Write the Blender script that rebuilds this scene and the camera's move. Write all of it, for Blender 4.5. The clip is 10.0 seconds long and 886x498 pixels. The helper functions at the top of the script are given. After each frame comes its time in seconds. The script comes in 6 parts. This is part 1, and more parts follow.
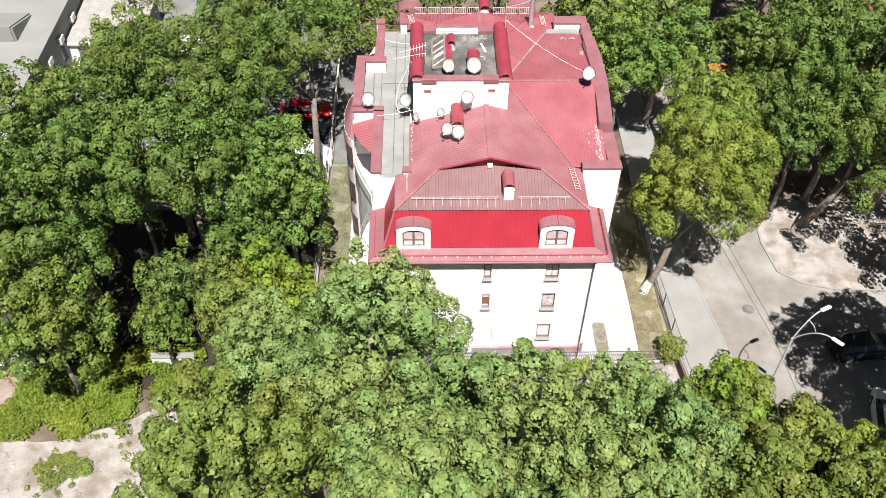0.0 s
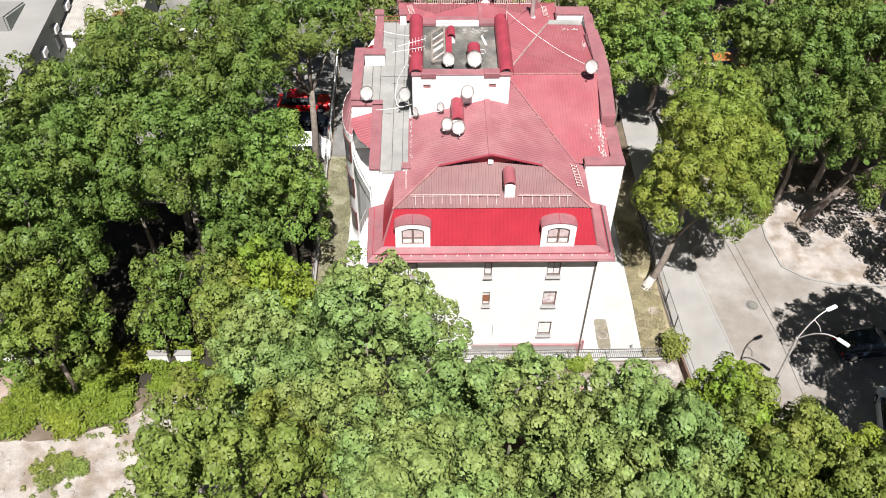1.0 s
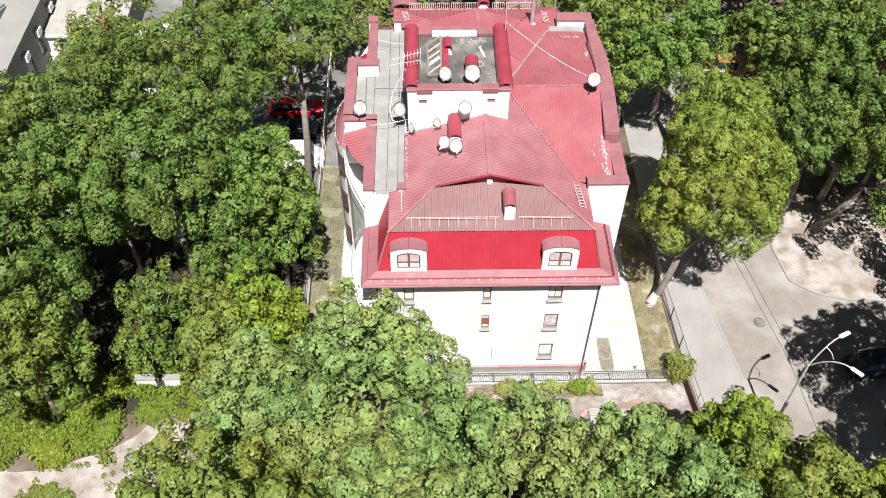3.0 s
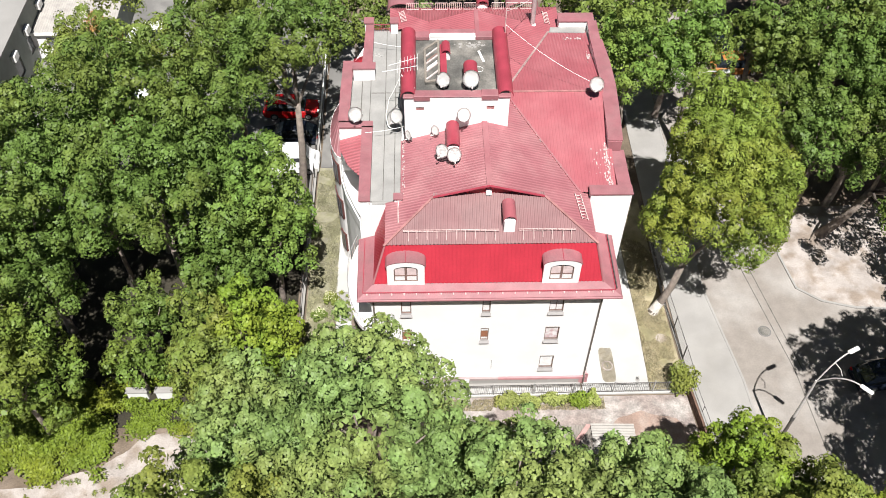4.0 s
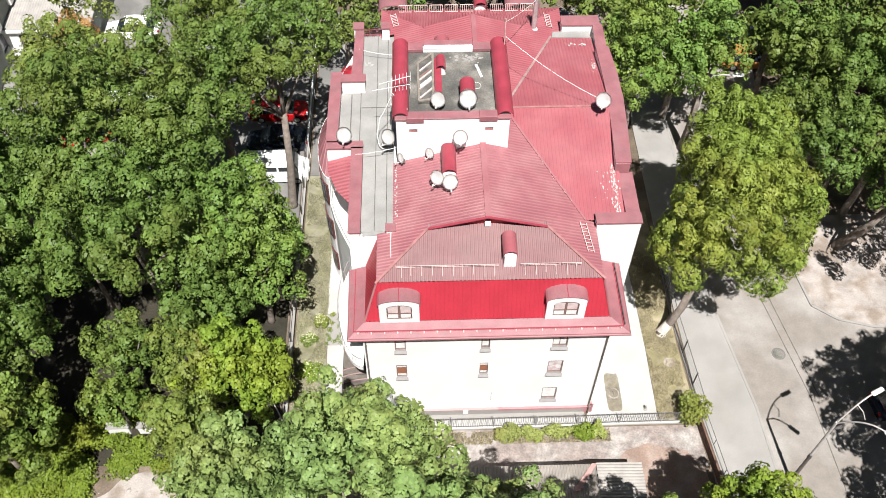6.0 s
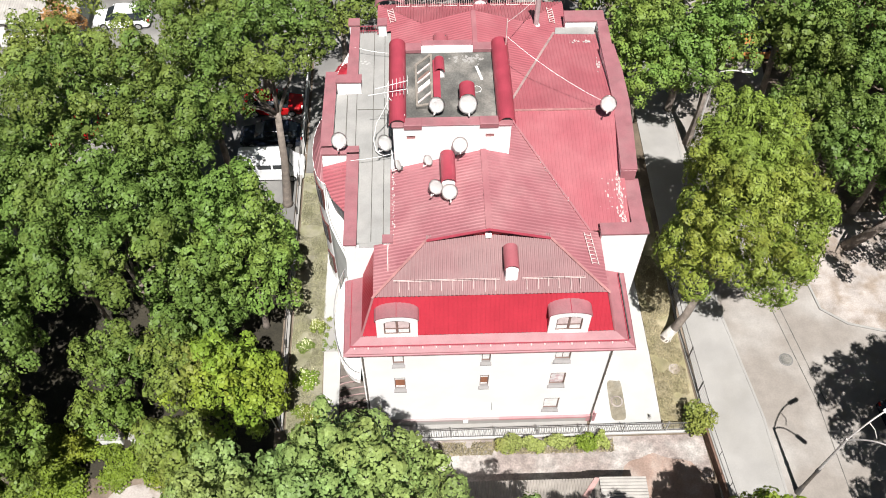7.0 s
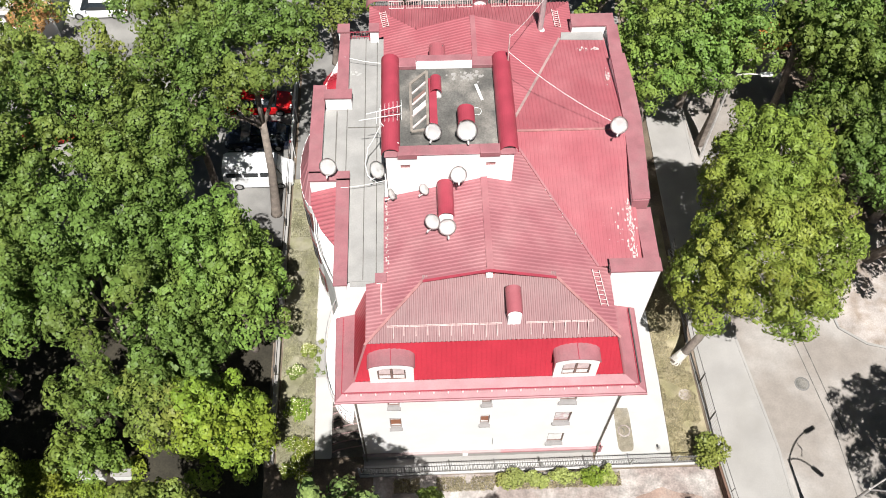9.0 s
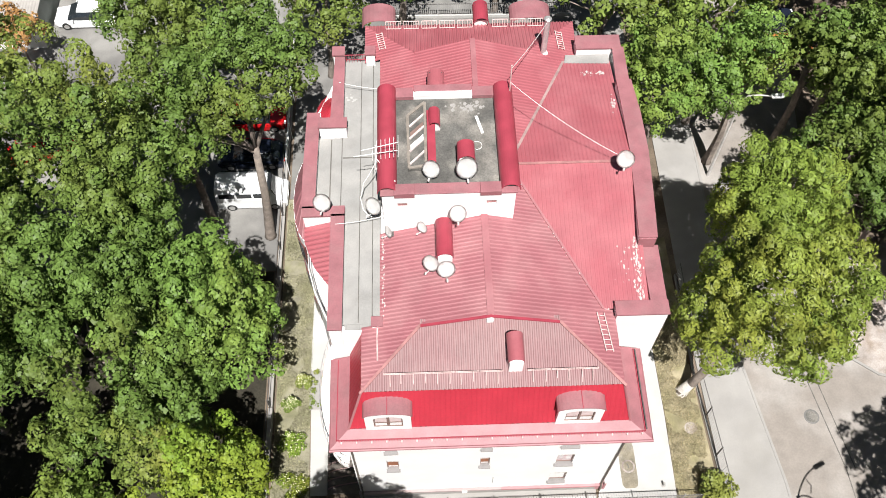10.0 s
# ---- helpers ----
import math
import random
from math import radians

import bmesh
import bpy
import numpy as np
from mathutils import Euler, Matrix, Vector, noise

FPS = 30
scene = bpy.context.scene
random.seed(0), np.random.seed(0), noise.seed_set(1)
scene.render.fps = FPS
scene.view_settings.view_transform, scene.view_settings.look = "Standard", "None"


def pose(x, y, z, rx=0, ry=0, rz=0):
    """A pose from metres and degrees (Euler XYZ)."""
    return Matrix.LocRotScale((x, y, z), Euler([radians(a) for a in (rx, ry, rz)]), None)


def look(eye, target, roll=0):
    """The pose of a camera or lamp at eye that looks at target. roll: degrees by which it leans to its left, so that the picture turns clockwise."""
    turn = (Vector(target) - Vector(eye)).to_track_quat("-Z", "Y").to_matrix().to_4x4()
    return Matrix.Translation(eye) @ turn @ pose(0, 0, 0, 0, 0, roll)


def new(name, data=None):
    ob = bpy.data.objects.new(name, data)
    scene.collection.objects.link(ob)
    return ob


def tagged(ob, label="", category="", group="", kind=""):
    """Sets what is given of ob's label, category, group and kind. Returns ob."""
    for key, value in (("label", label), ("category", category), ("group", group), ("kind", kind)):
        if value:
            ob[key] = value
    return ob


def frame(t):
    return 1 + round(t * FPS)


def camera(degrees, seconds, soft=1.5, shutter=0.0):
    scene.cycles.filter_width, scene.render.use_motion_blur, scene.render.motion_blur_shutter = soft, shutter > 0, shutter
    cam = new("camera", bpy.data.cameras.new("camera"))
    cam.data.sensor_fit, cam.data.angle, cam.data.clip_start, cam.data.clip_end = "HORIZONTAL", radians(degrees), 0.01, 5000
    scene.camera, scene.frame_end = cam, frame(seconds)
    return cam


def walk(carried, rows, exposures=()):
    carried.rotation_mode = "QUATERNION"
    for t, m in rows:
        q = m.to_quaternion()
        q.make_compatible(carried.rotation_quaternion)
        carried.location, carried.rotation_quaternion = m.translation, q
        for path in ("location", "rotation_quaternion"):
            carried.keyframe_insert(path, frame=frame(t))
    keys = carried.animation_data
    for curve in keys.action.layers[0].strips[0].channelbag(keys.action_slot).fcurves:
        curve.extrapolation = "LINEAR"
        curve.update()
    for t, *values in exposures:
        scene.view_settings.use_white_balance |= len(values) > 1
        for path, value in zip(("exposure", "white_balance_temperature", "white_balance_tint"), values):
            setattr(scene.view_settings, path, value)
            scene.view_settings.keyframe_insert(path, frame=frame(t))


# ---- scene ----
cam = camera(52.8, 10.0, soft=0.9)
PATH = [
    (0, (-1.509, 1.983, 46.652), (-1.468, 3.36, 45.201), 0.9),
    (0.5, (-1.463, 2.631, 46.772), (-1.423, 3.994, 45.309), 0.9),
    (1, (-1.379, 3.259, 46.762), (-1.342, 4.603, 45.282), 0.8),
    (1.5, (-1.368, 3.862, 46.755), (-1.33, 5.195, 45.265), 0.8),
    (2, (-1.364, 4.591, 46.773), (-1.325, 5.915, 45.274), 0.8),
    (2.5, (-1.403, 5.389, 46.817), (-1.36, 6.707, 45.313), 0.8),
    (3, (-1.326, 6.416, 46.882), (-1.283, 7.726, 45.371), 0.8),
    (4.5, (-1.129, 9.704, 46.854), (-1.085, 10.965, 45.302), 0.7),
    (5, (-1.028, 11.08, 46.884), (-0.984, 12.319, 45.315), 0.6),
    (5.5, (-0.958, 12.261, 46.845), (-0.914, 13.486, 45.264), 0.5),
    (7, (-0.77, 16.133, 46.91), (-0.728, 17.28, 45.272), 0.4),
    (7.5, (-0.755, 17.365, 46.838), (-0.712, 18.477, 45.177), 0.4),
    (8, (-0.654, 18.647, 46.825), (-0.614, 19.729, 45.144), 0.3),
    (8.5, (-0.585, 19.957, 46.773), (-0.545, 21.02, 45.079), 0.3),
    (9, (-0.527, 21.42, 46.712), (-0.486, 22.463, 45.006), 0.3),
    (9.5, (-0.391, 22.868, 46.702), (-0.352, 23.894, 44.986), 0.2),
    (10, (-0.346, 24.613, 46.719), (-0.307, 25.615, 44.988), 0.3),
]
walk(cam, [(t, look(eye, target, roll)) for t, eye, target, roll in PATH])

# ---- light ----
SUN_DIR = Vector((0.10, -1.0, 1.93)).normalized()
world = bpy.data.worlds.new("sky")
scene.world = world
world.use_nodes = True
wn = world.node_tree.nodes
sky = wn.new("ShaderNodeTexSky")
sky.sky_type = "NISHITA"
sky.sun_disc = False
sky.sun_elevation = math.asin(SUN_DIR.z)
sky.sun_rotation = math.atan2(SUN_DIR.x, SUN_DIR.y)
wn["Background"].inputs["Strength"].default_value = 0.018
world.node_tree.links.new(sky.outputs[0], wn["Background"].inputs["Color"])
sun = new("sun", bpy.data.lights.new("sun", "SUN"))
sun.data.energy = 5.0
sun.data.angle = radians(0.53)
sun.data.color = (1.0, 0.985, 0.955)
sun.matrix_world = look(SUN_DIR * 80, (0, 0, 0))
scene.view_settings.exposure = 0.75


# ---- materials ----
def mat(name, base, rough=0.7, metal=0.0, spec=0.4, var=0.25, scale=3.0, fine=40.0, bump=0.0, bump_scale=60.0,
        second=None, patch=0.0, patch_scale=0.6, obj_var=0.0, island_var=0.0, trans=0.0):
    """Base colour varied at two scales by noise, optional patches of a second colour, grain bump."""
    m = bpy.data.materials.new(name)
    m.use_nodes = True
    nt = m.node_tree
    n, l = nt.nodes, nt.links
    b = n["Principled BSDF"]
    b.inputs["Roughness"].default_value = rough
    b.inputs["Metallic"].default_value = metal
    b.inputs["Specular IOR Level"].default_value = spec
    geo = n.new("ShaderNodeNewGeometry")
    pos = geo.outputs["Position"]

    def tex(s, detail=4.0):
        t = n.new("ShaderNodeTexNoise")
        t.inputs["Scale"].default_value = s
        t.inputs["Detail"].default_value = detail
        l.new(pos, t.inputs["Vector"])
        return t.outputs["Fac"]

    def mapr(src, lo, hi, a=0.3, c=0.7):
        r = n.new("ShaderNodeMapRange")
        r.inputs["From Min"].default_value, r.inputs["From Max"].default_value = a, c
        r.inputs["To Min"].default_value, r.inputs["To Max"].default_value = lo, hi
        l.new(src, r.inputs["Value"])
        return r.outputs["Result"]

    def mul(a, c):
        k = n.new("ShaderNodeMath")
        k.operation = "MULTIPLY"
        l.new(a, k.inputs[0])
        l.new(c, k.inputs[1])
        return k.outputs[0]
    v = mul(mapr(tex(scale), 1 - var, 1 + var), mapr(tex(fine, 2.0), 1 - var * 0.6, 1 + var * 0.6))
    if obj_var:
        oi = n.new("ShaderNodeObjectInfo")
        v = mul(v, mapr(oi.outputs["Random"], 1 - obj_var, 1 + obj_var, 0, 1))
    if island_var:
        v = mul(v, mapr(geo.outputs["Random Per Island"], 1 - island_var, 1 + island_var, 0, 1))
    col = n.new("ShaderNodeRGB")
    col.outputs[0].default_value = (*base, 1)
    colour = col.outputs[0]
    if second:
        mx = n.new("ShaderNodeMix")
        mx.data_type = "RGBA"
        l.new(colour, mx.inputs["A"])
        mx.inputs["B"].default_value = (*second, 1)
        l.new(mapr(tex(patch_scale, 6.0), 0, patch, 0.45, 0.62), mx.inputs["Factor"])
        colour = mx.outputs["Result"]
    mm = n.new("ShaderNodeVectorMath")
    mm.operation = "SCALE"
    l.new(colour, mm.inputs[0])
    l.new(v, mm.inputs["Scale"])
    l.new(mm.outputs[0], b.inputs["Base Color"])
    if bump:
        bp = n.new("ShaderNodeBump")
        bp.inputs["Strength"].default_value = bump
        bp.inputs["Distance"].default_value = 0.03
        l.new(tex(bump_scale, 3.0), bp.inputs["Height"])
        l.new(bp.outputs[0], b.inputs["Normal"])
    if trans:
        tr = n.new("ShaderNodeBsdfTranslucent")
        l.new(mm.outputs[0], tr.inputs["Color"])
        ms = n.new("ShaderNodeMixShader")
        ms.inputs[0].default_value = trans
        l.new(b.outputs[0], ms.inputs[1])
        l.new(tr.outputs[0], ms.inputs[2])
        l.new(ms.outputs[0], n["Material Output"].inputs["Surface"])
    return m


def glass(name, tint, rough=0.08):
    m = mat(name, tint, rough=rough, spec=0.9, var=0.15)
    return m


M = {}
M["render"] = mat("white_render", (0.82, 0.80, 0.79), 0.9, var=0.03, scale=0.7, second=(0.72, 0.69, 0.67), patch=0.3, patch_scale=0.5, bump=0.1)
M["red_new"] = mat("red_sheet", (0.40, 0.030, 0.048), 0.45, spec=0.4, var=0.08, scale=0.8, fine=9)
M["red_hip"] = mat("bleached_red_sheet", (0.240, 0.128, 0.130), 0.5, spec=0.4, var=0.08, scale=0.9, fine=12, second=(0.255, 0.155, 0.153), patch=0.7, patch_scale=0.6)
M["red_cross"] = mat("red_sheet_less_faded", (0.335, 0.096, 0.112), 0.42, spec=0.5, var=0.08, scale=0.9, fine=12, second=(0.375, 0.135, 0.148), patch=0.6, patch_scale=0.5)
M["red"] = mat("faded_red_sheet", (0.300, 0.108, 0.122), 0.5, spec=0.7, var=0.08, scale=0.9, fine=12, second=(0.365, 0.165, 0.172), patch=0.7, patch_scale=0.5)
M["red_cap"] = mat("faded_red_coping", (0.285, 0.115, 0.128), 0.55, spec=0.5, var=0.13, scale=1.4, fine=15, second=(0.275, 0.130, 0.138), patch=0.7, patch_scale=1.1)
M["red_hood"] = mat("red_hood_sheet", (0.31, 0.045, 0.066), 0.4, spec=0.45, var=0.12, scale=1.5)
M["rib"] = mat("pale_pink_flashing", (0.34, 0.16, 0.155), 0.5, var=0.25, scale=2)
M["steel"] = mat("galvanised_steel", (0.55, 0.54, 0.53), 0.42, 0.6, var=0.15, scale=3)
M["paleiron"] = mat("pale_painted_iron", (0.62, 0.45, 0.43), 0.55, var=0.2)
M["greyvalley"] = mat("weathered_grey_flashing", (0.33, 0.22, 0.21), 0.7, var=0.2, scale=2)
M["felt"] = mat("grey_roofing_felt", (0.275, 0.268, 0.256), 0.9, var=0.13, scale=0.9, fine=25, second=(0.335, 0.322, 0.305), patch=0.6, patch_scale=0.5, bump=0.2, bump_scale=40)
M["deck"] = mat("stained_roof_felt", (0.100, 0.096, 0.088), 0.85, var=0.35, scale=1.1, fine=14, second=(0.20, 0.185, 0.165), patch=0.95, patch_scale=0.7, bump=0.2)
M["concrete"] = mat("pale_concrete", (0.305, 0.29, 0.275), 0.9, var=0.10, scale=0.6, fine=18, second=(0.27, 0.255, 0.235), patch=0.5, patch_scale=0.45, bump=0.15)
M["apron"] = mat("white_concrete_paving", (0.435, 0.425, 0.41), 0.9, var=0.07, scale=0.7, fine=18, second=(0.38, 0.37, 0.35), patch=0.4, patch_scale=0.4, bump=0.1)
M["asphalt"] = mat("worn_asphalt", (0.245, 0.216, 0.192), 0.92, var=0.09, scale=1.3, fine=9, second=(0.335, 0.31, 0.288), patch=0.95, patch_scale=0.22, bump=0.2)
M["asphalt_d"] = mat("parking_asphalt", (0.165, 0.158, 0.150), 0.92, var=0.15, scale=0.5, fine=20, second=(0.28, 0.27, 0.25), patch=0.6, patch_scale=0.25, bump=0.2)
M["sand"] = mat("sandy_ground", (0.375, 0.332, 0.305), 0.95, var=0.18, scale=0.9, fine=12, second=(0.22, 0.17, 0.13), patch=0.8, patch_scale=0.8, bump=0.8, bump_scale=8)
# near-black ground colour: the deep shade under the trees is put into it
M["undershade"] = mat("soil_darkened_for_shade", (0.032, 0.028, 0.019), 0.95, var=0.35, scale=0.8, fine=9, second=(0.040, 0.034, 0.023), patch=0.8, patch_scale=0.3, bump=0.5, bump_scale=8)
M["barered"] = mat("reddish_bare_earth", (0.27, 0.19, 0.155), 0.95, var=0.2, scale=0.9, fine=10, second=(0.33, 0.27, 0.235), patch=0.8, patch_scale=0.7, bump=0.5, bump_scale=8)
M["gravel"] = mat("rough_dusty_gravel", (0.26, 0.215, 0.196), 0.95, var=0.28, scale=2.2, fine=9, second=(0.40, 0.375, 0.35), patch=0.7, patch_scale=0.45, bump=0.8, bump_scale=9)
M["soil"] = mat("dry_soil", (0.125, 0.095, 0.068), 0.95, var=0.3, scale=0.7, fine=10, second=(0.20, 0.155, 0.12), patch=0.9, patch_scale=0.25, bump=0.5, bump_scale=8)
M["grass"] = mat("dry_grass", (0.30, 0.258, 0.168), 0.95, var=0.25, scale=1.2, fine=26, second=(0.19, 0.175, 0.08), patch=0.6, patch_scale=0.9, bump=0.6, bump_scale=25)
M["grass2"] = mat("greyish_dry_grass", (0.25, 0.232, 0.165), 0.95, var=0.25, scale=1.2, fine=26, second=(0.17, 0.165, 0.085), patch=0.7, patch_scale=0.9, bump=0.6, bump_scale=25)
M["blade2"] = mat("grey_green_grass_blades", (0.29, 0.275, 0.17), 0.8, var=0.3, scale=1.0, island_var=0.4, trans=0.2)
M["bloom"] = mat("pale_blossom", (0.66, 0.64, 0.42), 0.7, var=0.15, island_var=0.2)
M["blade"] = mat("grass_blades", (0.37, 0.32, 0.20), 0.8, var=0.3, scale=1.0, island_var=0.4, trans=0.2)
M["bark"] = mat("grey_brown_bark", (0.20, 0.165, 0.14), 0.95, var=0.3, scale=3, fine=30, bump=0.8, bump_scale=18)
M["lime"] = mat("limewashed_bark", (0.62, 0.58, 0.53), 0.95, var=0.2, scale=5, bump=0.6, bump_scale=18)
M["winebrown"] = mat("dark_wine_brown_frame", (0.12, 0.045, 0.04), 0.6, var=0.2)
M["oldwood"] = mat("weathered_grey_wood", (0.23, 0.20, 0.17), 0.85, var=0.2, scale=4)
M["brown"] = mat("brown_timber", (0.22, 0.10, 0.065), 0.6, var=0.2)
M["darkiron"] = mat("dark_painted_iron", (0.085, 0.078, 0.075), 0.55, var=0.2)
M["fencegrey"] = mat("weathered_grey_fence_paint", (0.34, 0.33, 0.325), 0.6, var=0.2)
M["flake"] = mat("peeled_white_primer", (0.52, 0.44, 0.42), 0.8, var=0.2, scale=6)
# brown of lamp post and downpipes; on the stair well it stands for shade
M["postbrown"] = mat("dark_brown_metal_and_stair_shade", (0.13, 0.11, 0.095), 0.6, var=0.25)
M["joint"] = mat("asphalt_joint", (0.13, 0.12, 0.108), 0.9, var=0.3, scale=2)
M["lampgrey"] = mat("pale_lamp_post_paint", (0.5, 0.47, 0.45), 0.5, var=0.2)
M["white"] = mat("white_paint", (0.8, 0.79, 0.77), 0.45, var=0.05)
M["dish"] = mat("white_dish_enamel", (0.8, 0.79, 0.77), 0.4, var=0.05)
M["rubber"] = mat("tyre_rubber", (0.025, 0.025, 0.025), 0.8, var=0.2)
M["glass"] = glass("window_glass", (0.16, 0.17, 0.18))
M["carglass"] = glass("car_glass", (0.02, 0.025, 0.03))
# blind colour raised to include the sky reflected in the panes
M["blind"] = mat("pale_blind_and_sky_reflection", (0.74, 0.72, 0.71), 0.8, var=0.1)
M["dormercloth"] = mat("dusky_pink_curtain", (0.62, 0.50, 0.49), 0.8, var=0.15)
M["lace"] = mat("white_flowered_curtain", (0.66, 0.62, 0.62), 0.8, var=0.15, scale=4, second=(0.42, 0.16, 0.18), patch=0.55, patch_scale=3.5)
M["bedsoil"] = mat("dusty_bed_earth", (0.205, 0.18, 0.135), 0.95, var=0.3, scale=2.0, fine=14, second=(0.27, 0.245, 0.20), patch=0.8, patch_scale=1.2, bump=0.6, bump_scale=12)
M["curtain"] = mat("brown_roller_blind", (0.30, 0.125, 0.07), 0.8, var=0.2)
M["frame"] = mat("brown_window_frame", (0.20, 0.13, 0.11), 0.5, var=0.15)
M["greyframe"] = mat("grey_sill_metal", (0.22, 0.205, 0.20), 0.5, var=0.1)
M["plinthgrey"] = mat("faded_pink_cement", (0.36, 0.285, 0.28), 0.85, var=0.12, scale=0.8)
M["plinth"] = mat("pinkish_plinth_tile", (0.42, 0.21, 0.22), 0.8, var=0.12, scale=1.2)
M["brick"] = mat("brown_brick", (0.16, 0.095, 0.07), 0.9, var=0.25, obj_var=0.25)
M["slate"] = mat("grey_corrugated_slate", (0.31, 0.28, 0.25), 0.9, var=0.2, scale=1.5, second=(0.24, 0.21, 0.185), patch=0.6)
M["slate2"] = mat("pale_corrugated_slate", (0.37, 0.345, 0.32), 0.9, var=0.15, scale=1.5)
M["pinksheet"] = mat("pink_painted_sheet", (0.44, 0.27, 0.25), 0.6, var=0.12)
M["carwhite"] = mat("white_car_paint", (0.78, 0.78, 0.78), 0.2, spec=0.6, var=0.03)
M["carred"] = mat("red_car_paint", (0.45, 0.01, 0.012), 0.2, spec=0.6, var=0.05)
M["cardark"] = mat("dark_blue_car_paint", (0.012, 0.016, 0.028), 0.2, spec=0.6, var=0.05)
M["caryellow"] = mat("orange_car_paint", (0.42, 0.17, 0.05), 0.25, spec=0.6, var=0.05)
M["greenwall"] = mat("grey_green_wall_render", (0.26, 0.28, 0.255), 0.9, var=0.1, scale=0.8)
M["roofgrey"] = mat("pale_grey_roof_felt", (0.28, 0.268, 0.255), 0.9, var=0.07, scale=0.5)
LEAF = {}
for key, name, base in (("oak", "oak_leaves", (0.104, 0.166, 0.036)), ("fresh", "fresh_green_leaves", (0.165, 0.245, 0.074)), ("olive", "olive_green_leaves", (0.146, 0.196, 0.042)),
                        ("yellow", "yellow_green_leaves", (0.158, 0.235, 0.030)), ("locust", "locust_leaves", (0.168, 0.228, 0.040)), ("mid", "mid_green_leaves", (0.124, 0.188, 0.036)),
                        ("hedge", "dry_hedge_leaves", (0.225, 0.255, 0.072)), ("maple", "maple_leaves", (0.135, 0.222, 0.046)), ("ivy", "ivy_leaves", (0.134, 0.185, 0.022)), ("rust", "rusty_leaves", (0.377, 0.210, 0.078))):
    LEAF[key] = mat(name, base, 0.5, spec=0.2, var=0.16, scale=0.35, fine=2.5, second=(base[0] * 1.28, base[1] * 1.0, base[2] * 0.95), patch=0.75, patch_scale=0.22, island_var=0.24, trans=0.07)


# ---- mesh helpers ----
def ob_mesh(name, bm, material, parent=None, label="", smooth=False):
    me = bpy.data.meshes.new(name)
    bm.normal_update()
    bm.to_mesh(me)
    bm.free()
    if smooth:
        me.polygons.foreach_set("use_smooth", [True] * len(me.polygons))
    me.materials.append(material)
    ob = new(name, me)
    if parent:
        ob.parent = parent
        ob.matrix_parent_inverse = parent.matrix_basis.inverted()
    if label:
        ob["label"] = label
    return ob


def part(name, bm, material, parent, label="", smooth=False):
    return ob_mesh(name, bm, material, parent, label, smooth)


def thing(name, at, label, category, group="", kind=""):
    e = new(name)
    e.matrix_basis = Matrix.Translation(at)
    return tagged(e, label, category, group, kind)


def B():
    return bmesh.new()


def box(bm, x0, x1, y0, y1, z0, z1, m=None):
    vs = [bm.verts.new((x, y, z)) for z in (z0, z1) for y in (y0, y1) for x in (x0, x1)]
    for f in ((0, 2, 3, 1), (4, 5, 7, 6), (0, 1, 5, 4), (2, 6, 7, 3), (0, 4, 6, 2), (1, 3, 7, 5)):
        bm.faces.new([vs[i] for i in f])
    if m is not None:
        bmesh.ops.transform(bm, matrix=m, verts=vs)
    return bm


def bbox(x0, x1, y0, y1, z0, z1, bevel=0.0, m=None):
    bm = box(B(), x0, x1, y0, y1, z0, z1, m)
    if bevel:
        bmesh.ops.bevel(bm, geom=bm.edges[:], offset=bevel, segments=1, affect="EDGES")
    return bm


def tube(bm, pts, radii, seg=6, cap=True):
    """A tapered tube along points."""
    rings = []
    pts = [Vector(p) for p in pts]
    if not isinstance(radii, (list, tuple)):
        radii = [radii] * len(pts)
    for i, p in enumerate(pts):
        d = (pts[min(i + 1, len(pts) - 1)] - pts[max(i - 1, 0)]).normalized()
        a = d.orthogonal().normalized() if abs(d.z) > 0.95 else d.cross(Vector((0, 0, 1))).normalized()
        if i and a.dot(last) < 0:
            a = -a
        last = a
        b2 = d.cross(a)
        rings.append([bm.verts.new(p + radii[i] * (math.cos(2 * math.pi * k / seg) * a + math.sin(2 * math.pi * k / seg) * b2)) for k in range(seg)])
    for r0, r1 in zip(rings, rings[1:]):
        for k in range(seg):
            bm.faces.new((r0[k], r0[(k + 1) % seg], r1[(k + 1) % seg], r1[k]))
    if cap:
        bm.faces.new(rings[0][::-1])
        bm.faces.new(rings[-1])
    return bm


def prism(bm, poly, z0, z1):
    """An upright prism over a plan polygon; z0 and z1 may be lists by corner."""
    n = len(poly)
    za = z0 if isinstance(z0, (list, tuple)) else [z0] * n
    zb = z1 if isinstance(z1, (list, tuple)) else [z1] * n
    lo = [bm.verts.new((x, y, z)) for (x, y), z in zip(poly, za)]
    hi = [bm.verts.new((x, y, z)) for (x, y), z in zip(poly, zb)]
    bm.faces.new(hi)
    bm.faces.new(lo[::-1])
    for i in range(n):
        bm.faces.new((lo[i], lo[(i + 1) % n], hi[(i + 1) % n], hi[i]))
    bmesh.ops.recalc_face_normals(bm, faces=bm.faces[:])
    return bm


